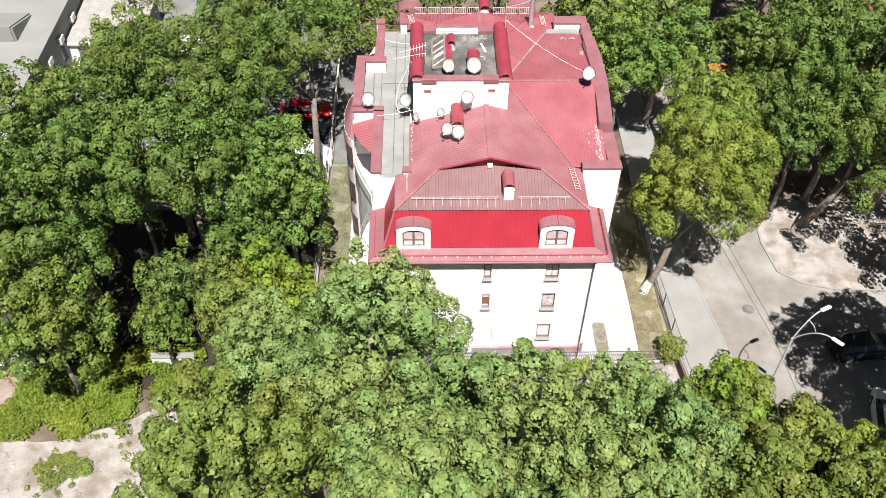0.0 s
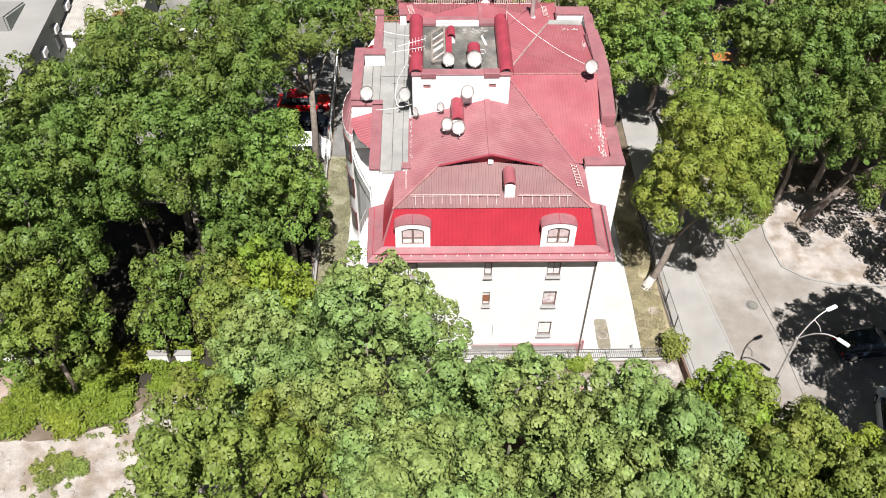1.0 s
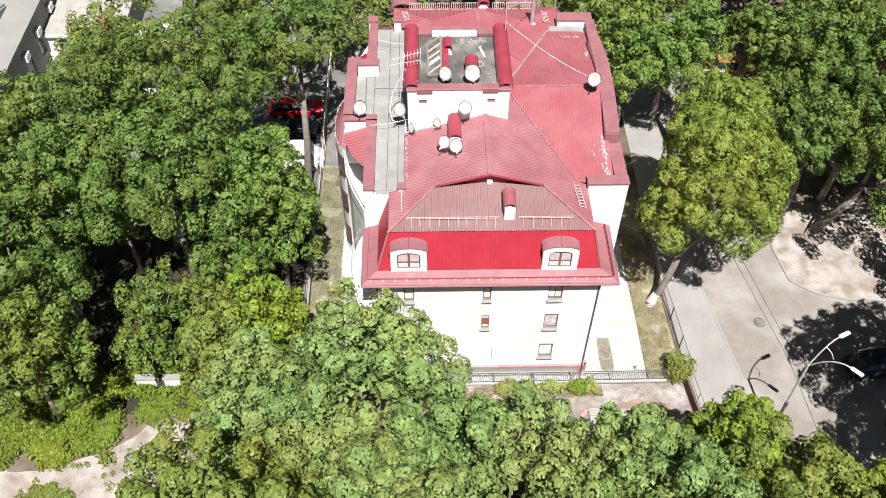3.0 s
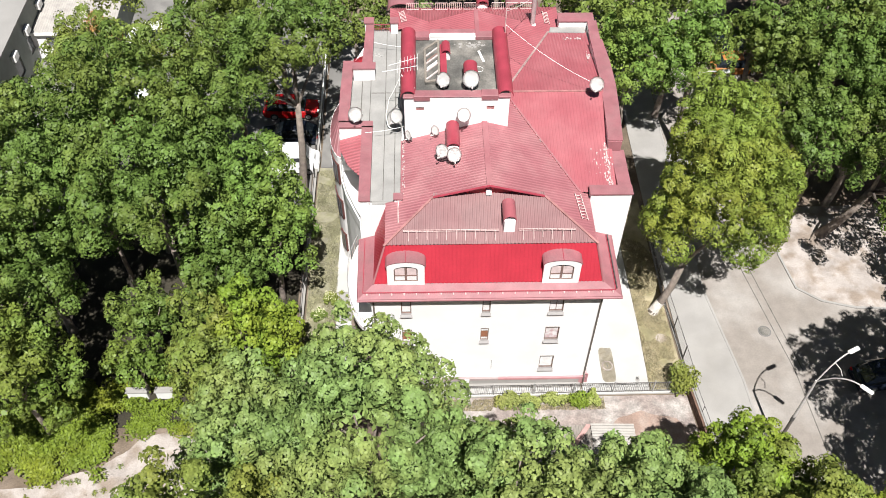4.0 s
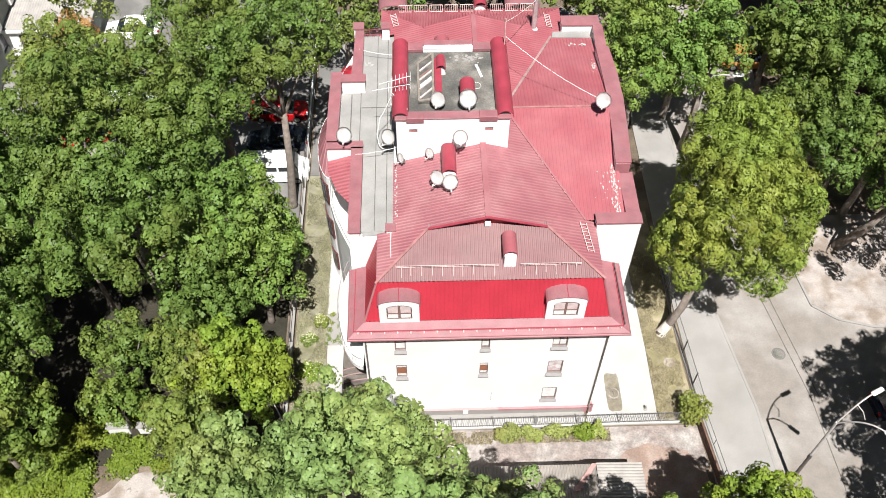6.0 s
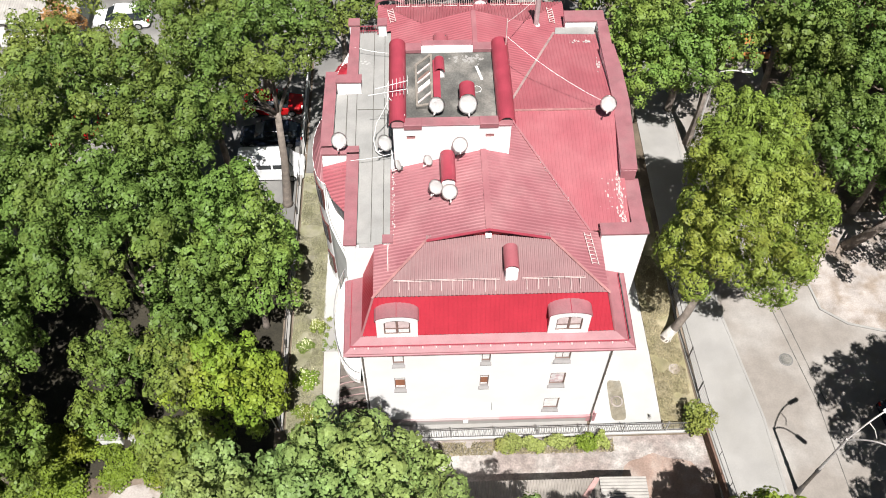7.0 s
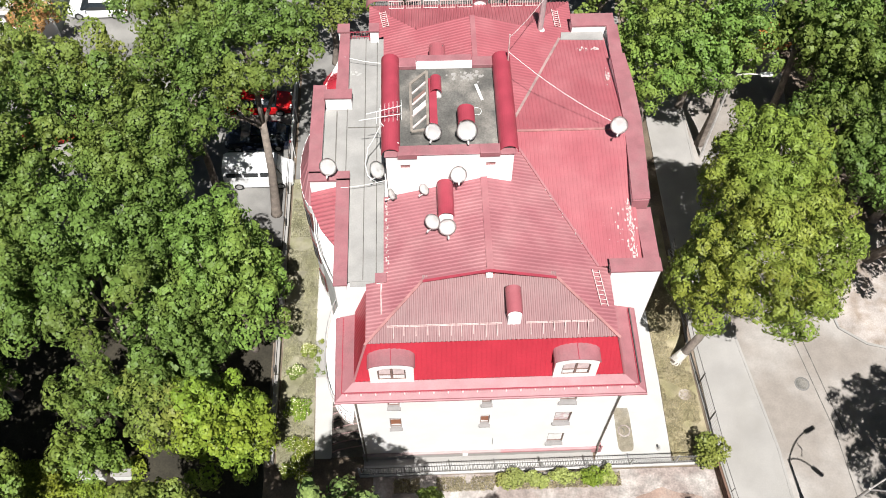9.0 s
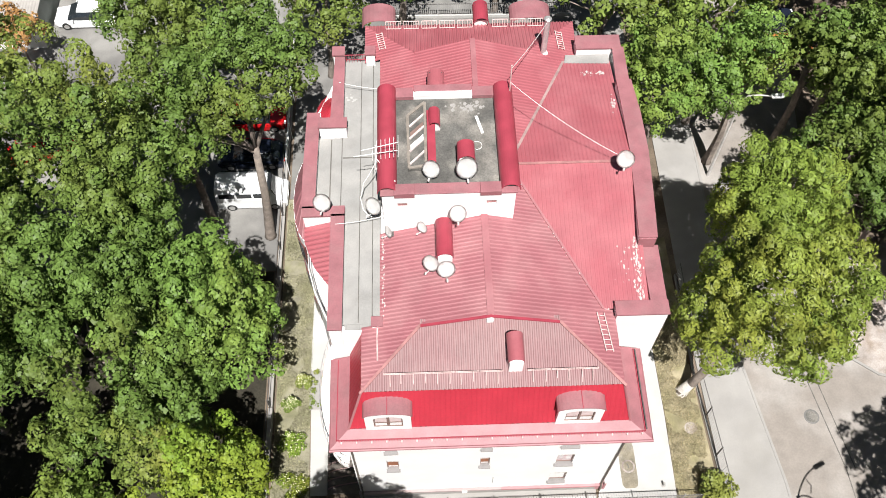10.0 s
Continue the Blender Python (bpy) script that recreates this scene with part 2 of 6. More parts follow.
def wall_face(bm, a0, a1, z0, z1, holes, place, depth=0.3):
    """A wall of thickness depth with openings through it. holes: (a0, a1, z0, z1). place(a, d, z) gives the point."""
    xs = sorted({a0, a1, *[h[0] for h in holes], *[h[1] for h in holes]})
    zs = sorted({z0, z1, *[h[2] for h in holes], *[h[3] for h in holes]})

    def solid(i, j):
        if not (0 <= i < len(xs) - 1 and 0 <= j < len(zs) - 1):
            return False
        cx, cz = (xs[i] + xs[i + 1]) / 2, (zs[j] + zs[j + 1]) / 2
        return not any(h[0] < cx < h[1] and h[2] < cz < h[3] for h in holes)

    def quad(*p):
        bm.faces.new([bm.verts.new(place(*q)) for q in p])
    for i in range(len(xs) - 1):
        for j in range(len(zs) - 1):
            if not solid(i, j):
                continue
            x, X, z, Z = xs[i], xs[i + 1], zs[j], zs[j + 1]
            quad((x, 0, z), (X, 0, z), (X, 0, Z), (x, 0, Z))
            quad((x, depth, Z), (X, depth, Z), (X, depth, z), (x, depth, z))
            if not solid(i - 1, j):
                quad((x, depth, z), (x, 0, z), (x, 0, Z), (x, depth, Z))
            if not solid(i + 1, j):
                quad((X, 0, z), (X, depth, z), (X, depth, Z), (X, 0, Z))
            if not solid(i, j - 1):
                quad((x, depth, z), (X, depth, z), (X, 0, z), (x, 0, z))
            if not solid(i, j + 1):
                quad((x, 0, Z), (X, 0, Z), (X, depth, Z), (x, depth, Z))
    bmesh.ops.remove_doubles(bm, verts=bm.verts[:], dist=0.0005)
    return bm


def corrugated(axis, segs, zf, pitch=0.2, amp=0.022, thick=0.05, wobble=0.0):
    """A profiled metal sheet over a plan area. axis: 'x' or 'y', the way along which the profile repeats.
    segs: (u0, u1, lo0, lo1, hi0, hi1) stretches of the area; zf(x, y) the plane."""
    bm = B()
    prof = ((0.0, 0.0), (0.26, 0.0), (0.42, 1.0), (0.66, 1.0), (0.98, 0.0))

    def top(u):
        f = (u / pitch) % 1.0
        pts = prof + ((1.0, 0.0),)
        for (a, ha), (c, hc) in zip(pts, pts[1:]):
            if a <= f <= c:
                return amp * (ha + (hc - ha) * (f - a) / max(c - a, 1e-6))
        return 0.0
    for u0, u1, lo0, lo1, hi0, hi1 in segs:
        us = {u0, u1}
        k = math.floor(u0 / pitch)
        while k * pitch < u1:
            for f, _ in prof:
                u = (k + f) * pitch
                if u0 < u < u1:
                    us.add(u)
            k += 1
        prev = None
        for u in sorted(us):
            t = (u - u0) / (u1 - u0)
            lo, hi = lo0 + (lo1 - lo0) * t, hi0 + (hi1 - hi0) * t
            row = []
            nv = max(2, int(abs(hi - lo) / 1.2) + 2) if wobble else 2
            for q in range(nv):
                v = lo + (hi - lo) * q / (nv - 1)
                x, y = (u, v) if axis == "x" else (v, u)
                w = wobble * noise.noise((x * 0.8, y * 0.8, 3.1)) if wobble else 0
                row.append(bm.verts.new((x, y, zf(x, y) + top(u) + w)))
            if prev:
                a, c = prev, row
                while len(a) < len(c):
                    a = [a[0]] + a
                while len(c) < len(a):
                    c = [c[0]] + c
                for q in range(len(a) - 1):
                    vs = []
                    for vert in (a[q], c[q], c[q + 1], a[q + 1]):
                        if vert not in vs:
                            vs.append(vert)
                    if len(vs) > 2:
                        f = bm.faces.new(vs)
                        f.normal_update()
                        if f.normal.z < 0:
                            f.normal_flip()
            prev = row
    return bm


def barrel(bm, x0, x1, y0, y1, z, rise, seg=10, lip=0.04):
    """A half-round sheet cover along y, springing from z, with thickness."""
    cx, r = (x0 + x1) / 2, (x1 - x0) / 2
    rings = []
    for y in (y0, y1):
        for k, (rr, rz) in enumerate(((r, rise), (r - lip, rise - lip))):
            rings.append([bm.verts.new((cx - rr * math.cos(math.pi * i / seg), y, z + rz * math.sin(math.pi * i / seg))) for i in range(seg + 1)])
    a, ai, c, ci = rings
    for i in range(seg):
        bm.faces.new((a[i], c[i], c[i + 1], a[i + 1]))
        bm.faces.new((ai[i + 1], ci[i + 1], ci[i], ai[i]))
        bm.faces.new((a[i + 1], ai[i + 1], ai[i], a[i]))
        bm.faces.new((c[i], ci[i], ci[i + 1], c[i + 1]))
    bm.faces.new((a[0], ai[0], ci[0], c[0]))
    bm.faces.new((c[-1], ci[-1], ai[-1], a[-1]))
    bmesh.ops.recalc_face_normals(bm, faces=bm.faces[:])
    return bm


def strip(bm, pts, w, h):
    """A flat bar of width w and height h along a line of points (its underside on the points)."""
    for p, q in zip(pts, pts[1:]):
        p, q = Vector(p), Vector(q)
        d = q - p
        s = Vector((d.y, -d.x, 0)).normalized() * w / 2
        up = Vector((0, 0, h))
        vs = [bm.verts.new(v) for v in (p - s, p + s, q + s, q - s, p - s + up, p + s + up, q + s + up, q - s + up)]
        for f in ((0, 3, 2, 1), (4, 5, 6, 7), (0, 1, 5, 4), (1, 2, 6, 5), (2, 3, 7, 6), (3, 0, 4, 7)):
            bm.faces.new([vs[i] for i in f])
    bmesh.ops.recalc_face_normals(bm, faces=bm.faces[:])
    return bm

# ---- ground ----
def ragged(poly, step=0.35, amp=0.28):
    """A plan polygon with an uneven, worn outline."""
    out = []
    for (xa, ya), (xb, yb) in zip(poly, poly[1:] + poly[:1]):
        n = max(1, int(math.hypot(xb - xa, yb - ya) / step))
        for i in range(n):
            x, y = xa + (xb - xa) * i / n, ya + (yb - ya) * i / n
            out.append((x + amp * noise.noise((x * 1.1, y * 1.1, 0.3)), y + amp * noise.noise((x * 1.1, y * 1.1, 7.7))))
    return out


def slab(name, poly, z0, z1, material, label, category="paving"):
    ob = ob_mesh(name, prism(B(), poly, z0, z1), M[material])
    return tagged(ob, label, category, kind="structure")


bm = B()
bmesh.ops.create_grid(bm, x_segments=40, y_segments=40, size=300)
bmesh.ops.translate(bm, verts=bm.verts[:], vec=(0, 50, 0))
tagged(ob_mesh("ground", bm, M["soil"]), "dry brown soil with sandy patches under the trees", "ground", kind="structure")
slab("bare_patch", ragged([(-29.4, 33.0), (-27.0, 33.1), (-26.2, 34.2), (-26.4, 35.9), (-29.6, 36.0)]), -0.05, 0.03, "barered", "reddish bare earth beside ivy", "ground")
slab("road", [(18.7, -20), (45, -20), (45, 41.2), (26.9, 42.1), (24.8, 42.7), (23.4, 43.8), (23.0, 46.6), (23.2, 51), (25.5, 70), (25.5, 120), (18.8, 120), (17.3, 62), (17.2, 44), (18.25, 36.8), (18.7, 28)],
     -0.05, 0.012, "asphalt", "worn grey-brown asphalt street with patches", "road")
slab("pavement_1", [(14.75, 20), (18.64, 20), (18.64, 28), (18.2, 36.8), (17.15, 44), (17.25, 62), (17.4, 90), (14.6, 90), (14.6, 46), (14.95, 36)],
     -0.05, 0.10, "concrete", "pale concrete footpath beside the street", "pavement")
slab("sand_area", [(23.06, 46.6), (23.46, 43.85), (24.85, 42.78), (26.95, 42.2), (45, 41.3), (45, 51.5), (23.26, 51)],
     -0.05, 0.07, "sand", "pale sandy forecourt beside the street", "ground")
slab("pavement_2", [(8.2, 36.2), (12.38, 36.2), (12.42, 41), (12.3, 47), (12.2, 62), (9.6, 62), (9.6, 41)],
     -0.05, 0.06, "apron", "bright white concrete paving along the house", "pavement")
slab("lawn_1", [(12.42, 36.2), (14.7, 36.2), (14.3, 43), (14.2, 52), (12.25, 52), (12.34, 47), (12.46, 41)],
     -0.05, 0.045, "grass", "dry yellowish grass strip between paving and fence", "lawn")
slab("pavement_3", [(-6.72, 37.0), (-5.87, 37.0), (-5.87, 41.7), (-6.85, 41.7)], -0.05, 0.06, "apron", "white concrete strip along the side wall", "pavement")
slab("pavement_6", [(-4.1, 36.17), (8.19, 36.17), (8.19, 36.52), (-4.1, 36.52)], -0.05, 0.055, "apron", "white concrete strip before the facade", "pavement")
slab("pavement_7", [(-4.1, 36.522), (8.19, 36.522), (8.19, 36.878), (-4.1, 36.878)], -0.05, 0.06, "concrete", "grey cement gutter at the foot of the facade", "pavement")
slab("planted_strip", [(-6.95, 41.702), (-5.87, 41.702), (-5.70, 44.0), (-7.0, 44.0)], -0.05, 0.05, "concrete", "grey gravelly strip with low plants", "pavement")
slab("pavement_5", [(-6.95, 44.002), (-5.7, 44.002), (-6.1, 46.5), (-6.1, 55), (-6.9, 55)], -0.05, 0.06, "apron", "white concrete strip along the side wall", "pavement")
slab("lawn_2", [(-8.8, 36.6), (-6.76, 36.6), (-6.9, 41.5), (-6.95, 55.5), (-8.8, 55.5)],
     -0.05, 0.045, "grass2", "dry grass strip beside the boundary wall", "lawn")
slab("pavement_4", [(-8.7, 55.55), (-6.0, 55.55), (-6.0, 59.5), (10, 59.5), (14.0, 62.2), (14.0, 73.5), (-8.7, 73.5)],
     -0.05, 0.05, "asphalt_d", "grey concrete yard behind the house", "pavement")
slab("parking_lot", [(-60, 50.5), (-9.3, 50.5), (-9.3, 110), (-60, 110)], -0.05, 0.012, "asphalt_d", "grey asphalt parking area under the trees", "parking lot")
slab("sand_path", ragged([(-40, 20), (-12, 20), (-12.5, 31), (-13.2, 33.9), (-15.4, 34.1), (-17.6, 33.8), (-18.4, 32.6), (-20, 31.6), (-24, 30.6), (-40, 30.2)]),
     -0.05, 0.02, "sand", "pale stony path with bare patches", "path")
slab("front_yard", [(-3.6, 33.4), (14.75, 33.4), (14.55, 35.9), (-3.6, 35.9)], -0.05, 0.02, "gravel", "dusty bare earth in front of the fence", "ground")
slab("front_yard_2", ragged([(10.2, 27.5), (14.75, 27.5), (14.6, 33.0), (13.6, 34.3), (11.6, 34.9), (9.9, 34.2), (9.8, 33.2)]), -0.05, 0.026, "barered", "reddish bare earth between shed and brick wall", "ground")
# dark sheet over the soil, standing in for canopy shade
slab("side_yard", [(-40, 34.3), (-9.4, 34.3), (-9.4, 50.4), (-40, 50.4)], -0.05, 0.006, "undershade", "ground under dense trees, coloured dark for deep shade", "ground")

# flush joint lines of the street
for pts in ([(20.0, 46.4), (21.6, 37.5), (21.95, 32), (22.05, 22)], [(20.9, 51.6), (20.0, 46.4)], [(20.55, 46.4), (22.1, 37.5)]):
    bm = strip(B(), [(x, y, 0.0) for x, y in pts], 0.06, 0.018)
    tagged(ob_mesh("road_joint", bm, M["joint"]), "dark joint line in the asphalt", "road joint", kind="structure")
bm = strip(B(), [(17.15, 62, 0), (17.17, 44, 0), (18.23, 36.8, 0), (18.67, 28, 0), (18.67, 20, 0)], 0.14, 0.125)
tagged(ob_mesh("kerb_1", bm, M["concrete"]), "pale concrete kerb between footpath and street", "kerb", kind="structure")
bm = strip(B(), [(23.24, 51, 0), (23.03, 46.6, 0), (23.43, 43.82, 0), (24.82, 42.74, 0), (26.92, 42.15, 0), (45, 41.25, 0)], 0.14, 0.10)
tagged(ob_mesh("kerb_2", bm, M["concrete"]), "low worn kerb round the sandy forecourt", "kerb", kind="structure")


def disc(bm, x, y, z, r, h, seg=20):
    m = Matrix.Translation((x, y, z + h / 2))
    bmesh.ops.create_cone(bm, cap_ends=True, segments=seg, radius1=r, radius2=r, depth=h, matrix=m)
    return bm


mh = thing("manhole_cover", (20.46, 40.42, 0.012), "round grey iron manhole cover in the street", "manhole cover")
part("rim", disc(B(), 20.46, 40.42, 0.0, 0.42, 0.022), M["asphalt_d"], mh)
part("lid", disc(B(), 20.46, 40.42, 0.0, 0.33, 0.03), M["deck"], mh)
for mx, my in ((13.73, 39.98),):
    mh = thing("manhole_cover", (mx, my, 0.045), "round concrete well cover in the grass", "manhole cover")
    part("rim", disc(B(), mx, my, 0.0, 0.40, 0.06), M["grass"], mh)
    part("lid", disc(B(), mx, my, 0.0, 0.34, 0.07), M["sand"], mh)
hb = thing("planting_bed", (10.0, 38.05, 0.06), "small oblong bed of dry earth set in white paving", "flower bed")
rim = []
for i in range(40):
    a = i * math.tau / 40
    e = lambda v: math.copysign(abs(v) ** 0.35, v)
    n = 1 + 0.06 * noise.noise((3 * math.cos(a), 3 * math.sin(a), 7.0))
    rim.append((10.04 + 0.43 * n * e(math.cos(a)), 38.08 + 1.24 * n * e(math.sin(a))))
part("soil", prism(B(), rim, 0.0, 0.068), M["bedsoil"], hb)
part("well_ring", disc(B(), 10.05, 38.0, 0.03, 0.35, 0.055), M["gravel"], hb)
part("well_lid", disc(B(), 10.05, 38.0, 0.03, 0.27, 0.065), M["bedsoil"], hb)
part("lid_crack", strip(B(), [(10.0, 38.14, 0.05), (10.06, 37.98, 0.05), (10.03, 37.9, 0.05)], 0.05, 0.055), M["joint"], hb)

# ---- the house ----
house = thing("apartment_house", (2, 48, 0), "white rendered apartment house with a red sheet-metal roof", "house")
RZ, RX, SL, SY = 13.40, 2.28, 0.30, 48.55
TX0, TX1, TY0, TY1 = -2.15, 3.58, 45.6, 51.3


def z_left(x, y):
    return RZ - SL * (RX - x)


def z_right(x, y):
    return RZ - SL * (x - RX)


def z_cross(x, y):
    return 12.88 + 0.16 * (y - 47.7)


def z_cross_back(x, y):
    return z_cross(x, SY) - 0.145 * (y - SY)


def xv(y):
    return RX + (RZ - z_cross(0, y)) / SL


def yv(x):
    return 47.7 + (z_right(x, 0) - 12.88) / 0.16


def yv2(x):
    return SY + (z_cross(0, SY) - z_right(x, 0)) / 0.145


def xv2(y):
    return RX + (RZ - z_cross_back(0, y)) / SL


HX0, HX1, HYF, HYB, HZF, HZB = -3.2, 7.8, 38.12, 40.72, 11.72, 12.5
HA, HB_ = -0.66, 5.24


def z_front(x, y):
    return HZF + (HZB - HZF) * (y - HYF) / (HYB - HYF)


def z_rear(x, y):
    return 12.5 - 0.3 * (y - 56.0)


# walls
W_FRONT = [(-2.46, -1.90, 7.15, 8.45), (-2.46, -1.90, 4.40, 5.70), (1.95, 2.40, 7.20, 8.45), (1.95, 2.40, 4.52, 5.75),
           (5.60, 6.38, 7.20, 8.45), (5.58, 6.38, 4.46, 5.80), (5.54, 6.36, 1.50, 2.85)]
part("front_wall", wall_face(B(), -4.05, 8.45, 0, 9.12, W_FRONT, lambda a, d, z: (a, 37 + d, z)), M["render"], house)
bm = box(B(), -4.05, -3.75, 37.302, 41.2, 0, 9.12)
part("side_wall", bm, M["render"], house)
bm = box(B(), 8.15, 8.45, 37.302, 41.07, 0, 9.12)
part("side_wall", bm, M["render"], house)
BODY_TOP = [(-4.0, 41.2), (7.9, 41.2), (7.9, 41.15), (10.0, 41.15), (10.08, 44.5), (10.25, 49.5), (9.98, 55.2), (9.85, 56.75), (7.6, 56.8), (7.6, 58.8), (-2.5, 58.8), (-2.7, 56.45), (-4.65, 56.35), (-4.7, 55.5), (-5.4, 53.6),
            (-6.0, 52.4), (-6.02, 46.95), (-4.1, 46.95)]
BAY = [(-6.02, 46.6), (-5.92, 45.4), (-5.6, 44.2), (-5.15, 43.1), (-4.7, 42.1), (-4.6, 41.0), (-4.0, 41.0)]
BODY_LOW = BODY_TOP[1:-1] + BAY
part("upper_wall", prism(B(), BODY_TOP, 8.4, 11.25), M["render"], house)
part("main_wall", prism(B(), BODY_LOW, 0, 8.398), M["render"], house)
bm = prism(B(), [(x - 0.07, y) for x, y in BAY[:6]] + [(x + 0.07, y) for x, y in BAY[5::-1]], 8.4, 9.15)
part("loggia_parapet", bm, M["render"], house, "curved white loggia parapet")
part("loggia_rail", tube(B(), [(x, y, 9.45) for x, y in BAY[:6]], 0.022, 6), M["felt"], house)
part("bay_wall", prism(B(), [(-5.9, 46.7)] + [(-5.95 + 0.85 * math.cos(radians(a)), 49.2 + 2.6 * math.sin(radians(a))) for a in range(262, 96, -12)] + [(-5.9, 51.7)], 0, 9.72), M["render"], house)
part("plinth", bbox(-4.13, 8.1, 36.88, 37.0, 0, 0.44), M["concrete"], house, "grey cement plinth")
part("plinth_cap", bbox(-4.13, 3.2, 36.86, 37.0, 0.442, 0.64, 0.01), M["plinthgrey"], house, "faded pinkish plinth cap")
part("plinth_cap", bbox(3.202, 8.1, 36.86, 37.0, 0.442, 0.64, 0.01), M["plinth"], house)
bm = box(B(), 8.1, 8.58, 36.87, 37.0, 0, 0.66)
box(bm, 8.45, 8.58, 37.0, 41.07, 0, 0.66)
part("plinth", bm, M["plinth"], house, "pinkish tiled plinth corner")
part("plinth_post", bbox(8.50, 8.60, 36.84, 36.868, 0.0, 1.05), M["plinth"], house)
part("meter_box", bbox(1.18, 1.46, 36.82, 36.859, 0.25, 0.62, 0.01), M["white"], house, "small white box on the plinth")
part("wall_conduit", tube(B(), [(2.72, 36.985, 1.55), (2.70, 36.985, 2.5)], 0.014, 5), M["greyframe"], house)


def window(x0, x1, z0, z1, y, cloth, bars=1):
    bm = B()
    w = 0.05
    box(bm, x0, x0 + w, y + 0.10, y + 0.17, z0, z1)
    box(bm, x1 - w, x1, y + 0.10, y + 0.17, z0, z1)
    box(bm, x0 + w, x1 - w, y + 0.10, y + 0.17, z0, z0 + w)
    box(bm, x0 + w, x1 - w, y + 0.10, y + 0.17, z1 - w, z1)
    for i in range(bars):
        c = x0 + (x1 - x0) * (i + 1) / (bars + 1)
        box(bm, c - 0.02, c + 0.02, y + 0.105, y + 0.165, z0 + w, z1 - w)
    wob = part("window", bm, M["frame"], house)
    part("pane", bbox(x0 + 0.04, x1 - 0.04, y + 0.150, y + 0.158, z0 + 0.04, z1 - 0.04), M["glass"], wob)
    za, zb = z0 + 0.06, z1 - 0.06
    if cloth == "curtain":
        part("curtain", bbox(x0 + 0.05, x1 - 0.05, y + 0.112, y + 0.118, za, za + 0.16), M["blind"], wob)
        part("blind", bbox(x0 + 0.05, x1 - 0.05, y + 0.110, y + 0.120, za + 0.18, zb - 0.28), M[cloth], wob)
        part("blind_box", bbox(x0 + 0.03, x1 - 0.03, y + 0.06, y + 0.125, zb - 0.26, zb, 0.01), M["blind"], wob)
    else:
        part("blind", bbox(x0 + 0.06, x1 - 0.06, y + 0.112, y + 0.120, za + 0.08, zb - 0.12), M[cloth], wob)
    part("lintel_board", bbox(x0 + 0.002, x1 - 0.002, y + 0.02, y + 0.10, z1 - 0.09, z1 - 0.002), M["frame"], wob)
    part("sill", prism(B(), [(x0 - 0.05, y - 0.13), (x1 + 0.05, y - 0.13), (x1 + 0.05, y - 0.002), (x0 - 0.05, y - 0.002)], z0 - 0.15, [z0 - 0.10, z0 - 0.10, z0 + 0.004, z0 + 0.004]), M["greyframe"], wob)
    part("sill_board", bbox(x0 + 0.002, x1 - 0.002, y, y + 0.10, z0 + 0.0, z0 + 0.012), M["greyframe"], wob)
    return wob


for (x0, x1, z0, z1), cloth in zip(W_FRONT, ("blind", "curtain", "blind", "curtain", "blind", "lace", "blind")):
    window(x0, x1, z0, z1, 37.0, cloth, bars=1 if z0 > 7 and x1 - x0 > 0.7 else 0)

# eaves ledge with gutter board, round three sides of the front wing
LX0, LX1, LY0 = -4.70, 9.24, 36.53
MX0, MX1, MY = -3.88, 8.32, 37.32
bm = B()
outer = [(LX0, 40.72), (LX0, LY0), (LX1, LY0), (LX1, 40.8)]
inner = [(MX0, 40.72), (MX0, MY), (MX1, MY), (MX1, 40.8)]
lev = []
for poly, z in ((outer, 9.02), (outer, 9.20), (inner, 9.50)):
    lev.append([bm.verts.new((x, y, z)) for x, y in poly])
for a, c in zip(lev, lev[1:]):
    for i in range(3):
        bm.faces.new((a[i], a[i + 1], c[i + 1], c[i]))
wl = [bm.verts.new((x, y, 9.02)) for x, y in ((-4.0, 40.72), (-4.0, 37.05), (8.4, 37.05), (8.4, 40.8))]
for i in range(3):
    bm.faces.new((wl[i], wl[i + 1], lev[0][i + 1], lev[0][i]))
bmesh.ops.recalc_face_normals(bm, faces=bm.faces[:])
part("eaves_ledge", bm, M["red_cap"], house, "wide red metal eaves ledge")
bm = B()
tube(bm, [(LX0 - 0.03, 40.72, 9.12), (LX0 - 0.03, LY0 - 0.04, 9.12), (LX1 + 0.03, LY0 - 0.04, 9.12), (LX1 + 0.03, 40.8, 9.12)], 0.07, 8)
part("gutter", bm, M["red_cap"], house)
# raised seam on the ledge
bm = B()
strip(bm, [(-4.42, 40.6, 9.30), (-4.42, 36.86, 9.30), (8.95, 36.86, 9.30), (8.95, 40.7, 9.30)], 0.035, 0.07)
part("snow_stop", bm, M["red_hood"], house)
bm = B()
for i in range(116):
    x = -4.3 + i * 0.114
    box(bm, x - 0.02, x + 0.02, 36.80, 36.845, 9.30, 9.40)
tagged(part("snow_stop_teeth", bm, M["red_hood"], house, "row of tiny red snow stops"), kind="stuff")
part("ledge_edge", strip(B(), [(9.02, 40.7, 9.28), (9.02, 36.95, 9.28)], 0.05, 0.12), M["darkiron"], house)
for i in range(21):
    x = -4.2 + i * 0.65
    part("bracket", bbox(x - 0.03, x + 0.03, 36.72, 36.80, 9.27, 9.36), M["paleiron"], house)

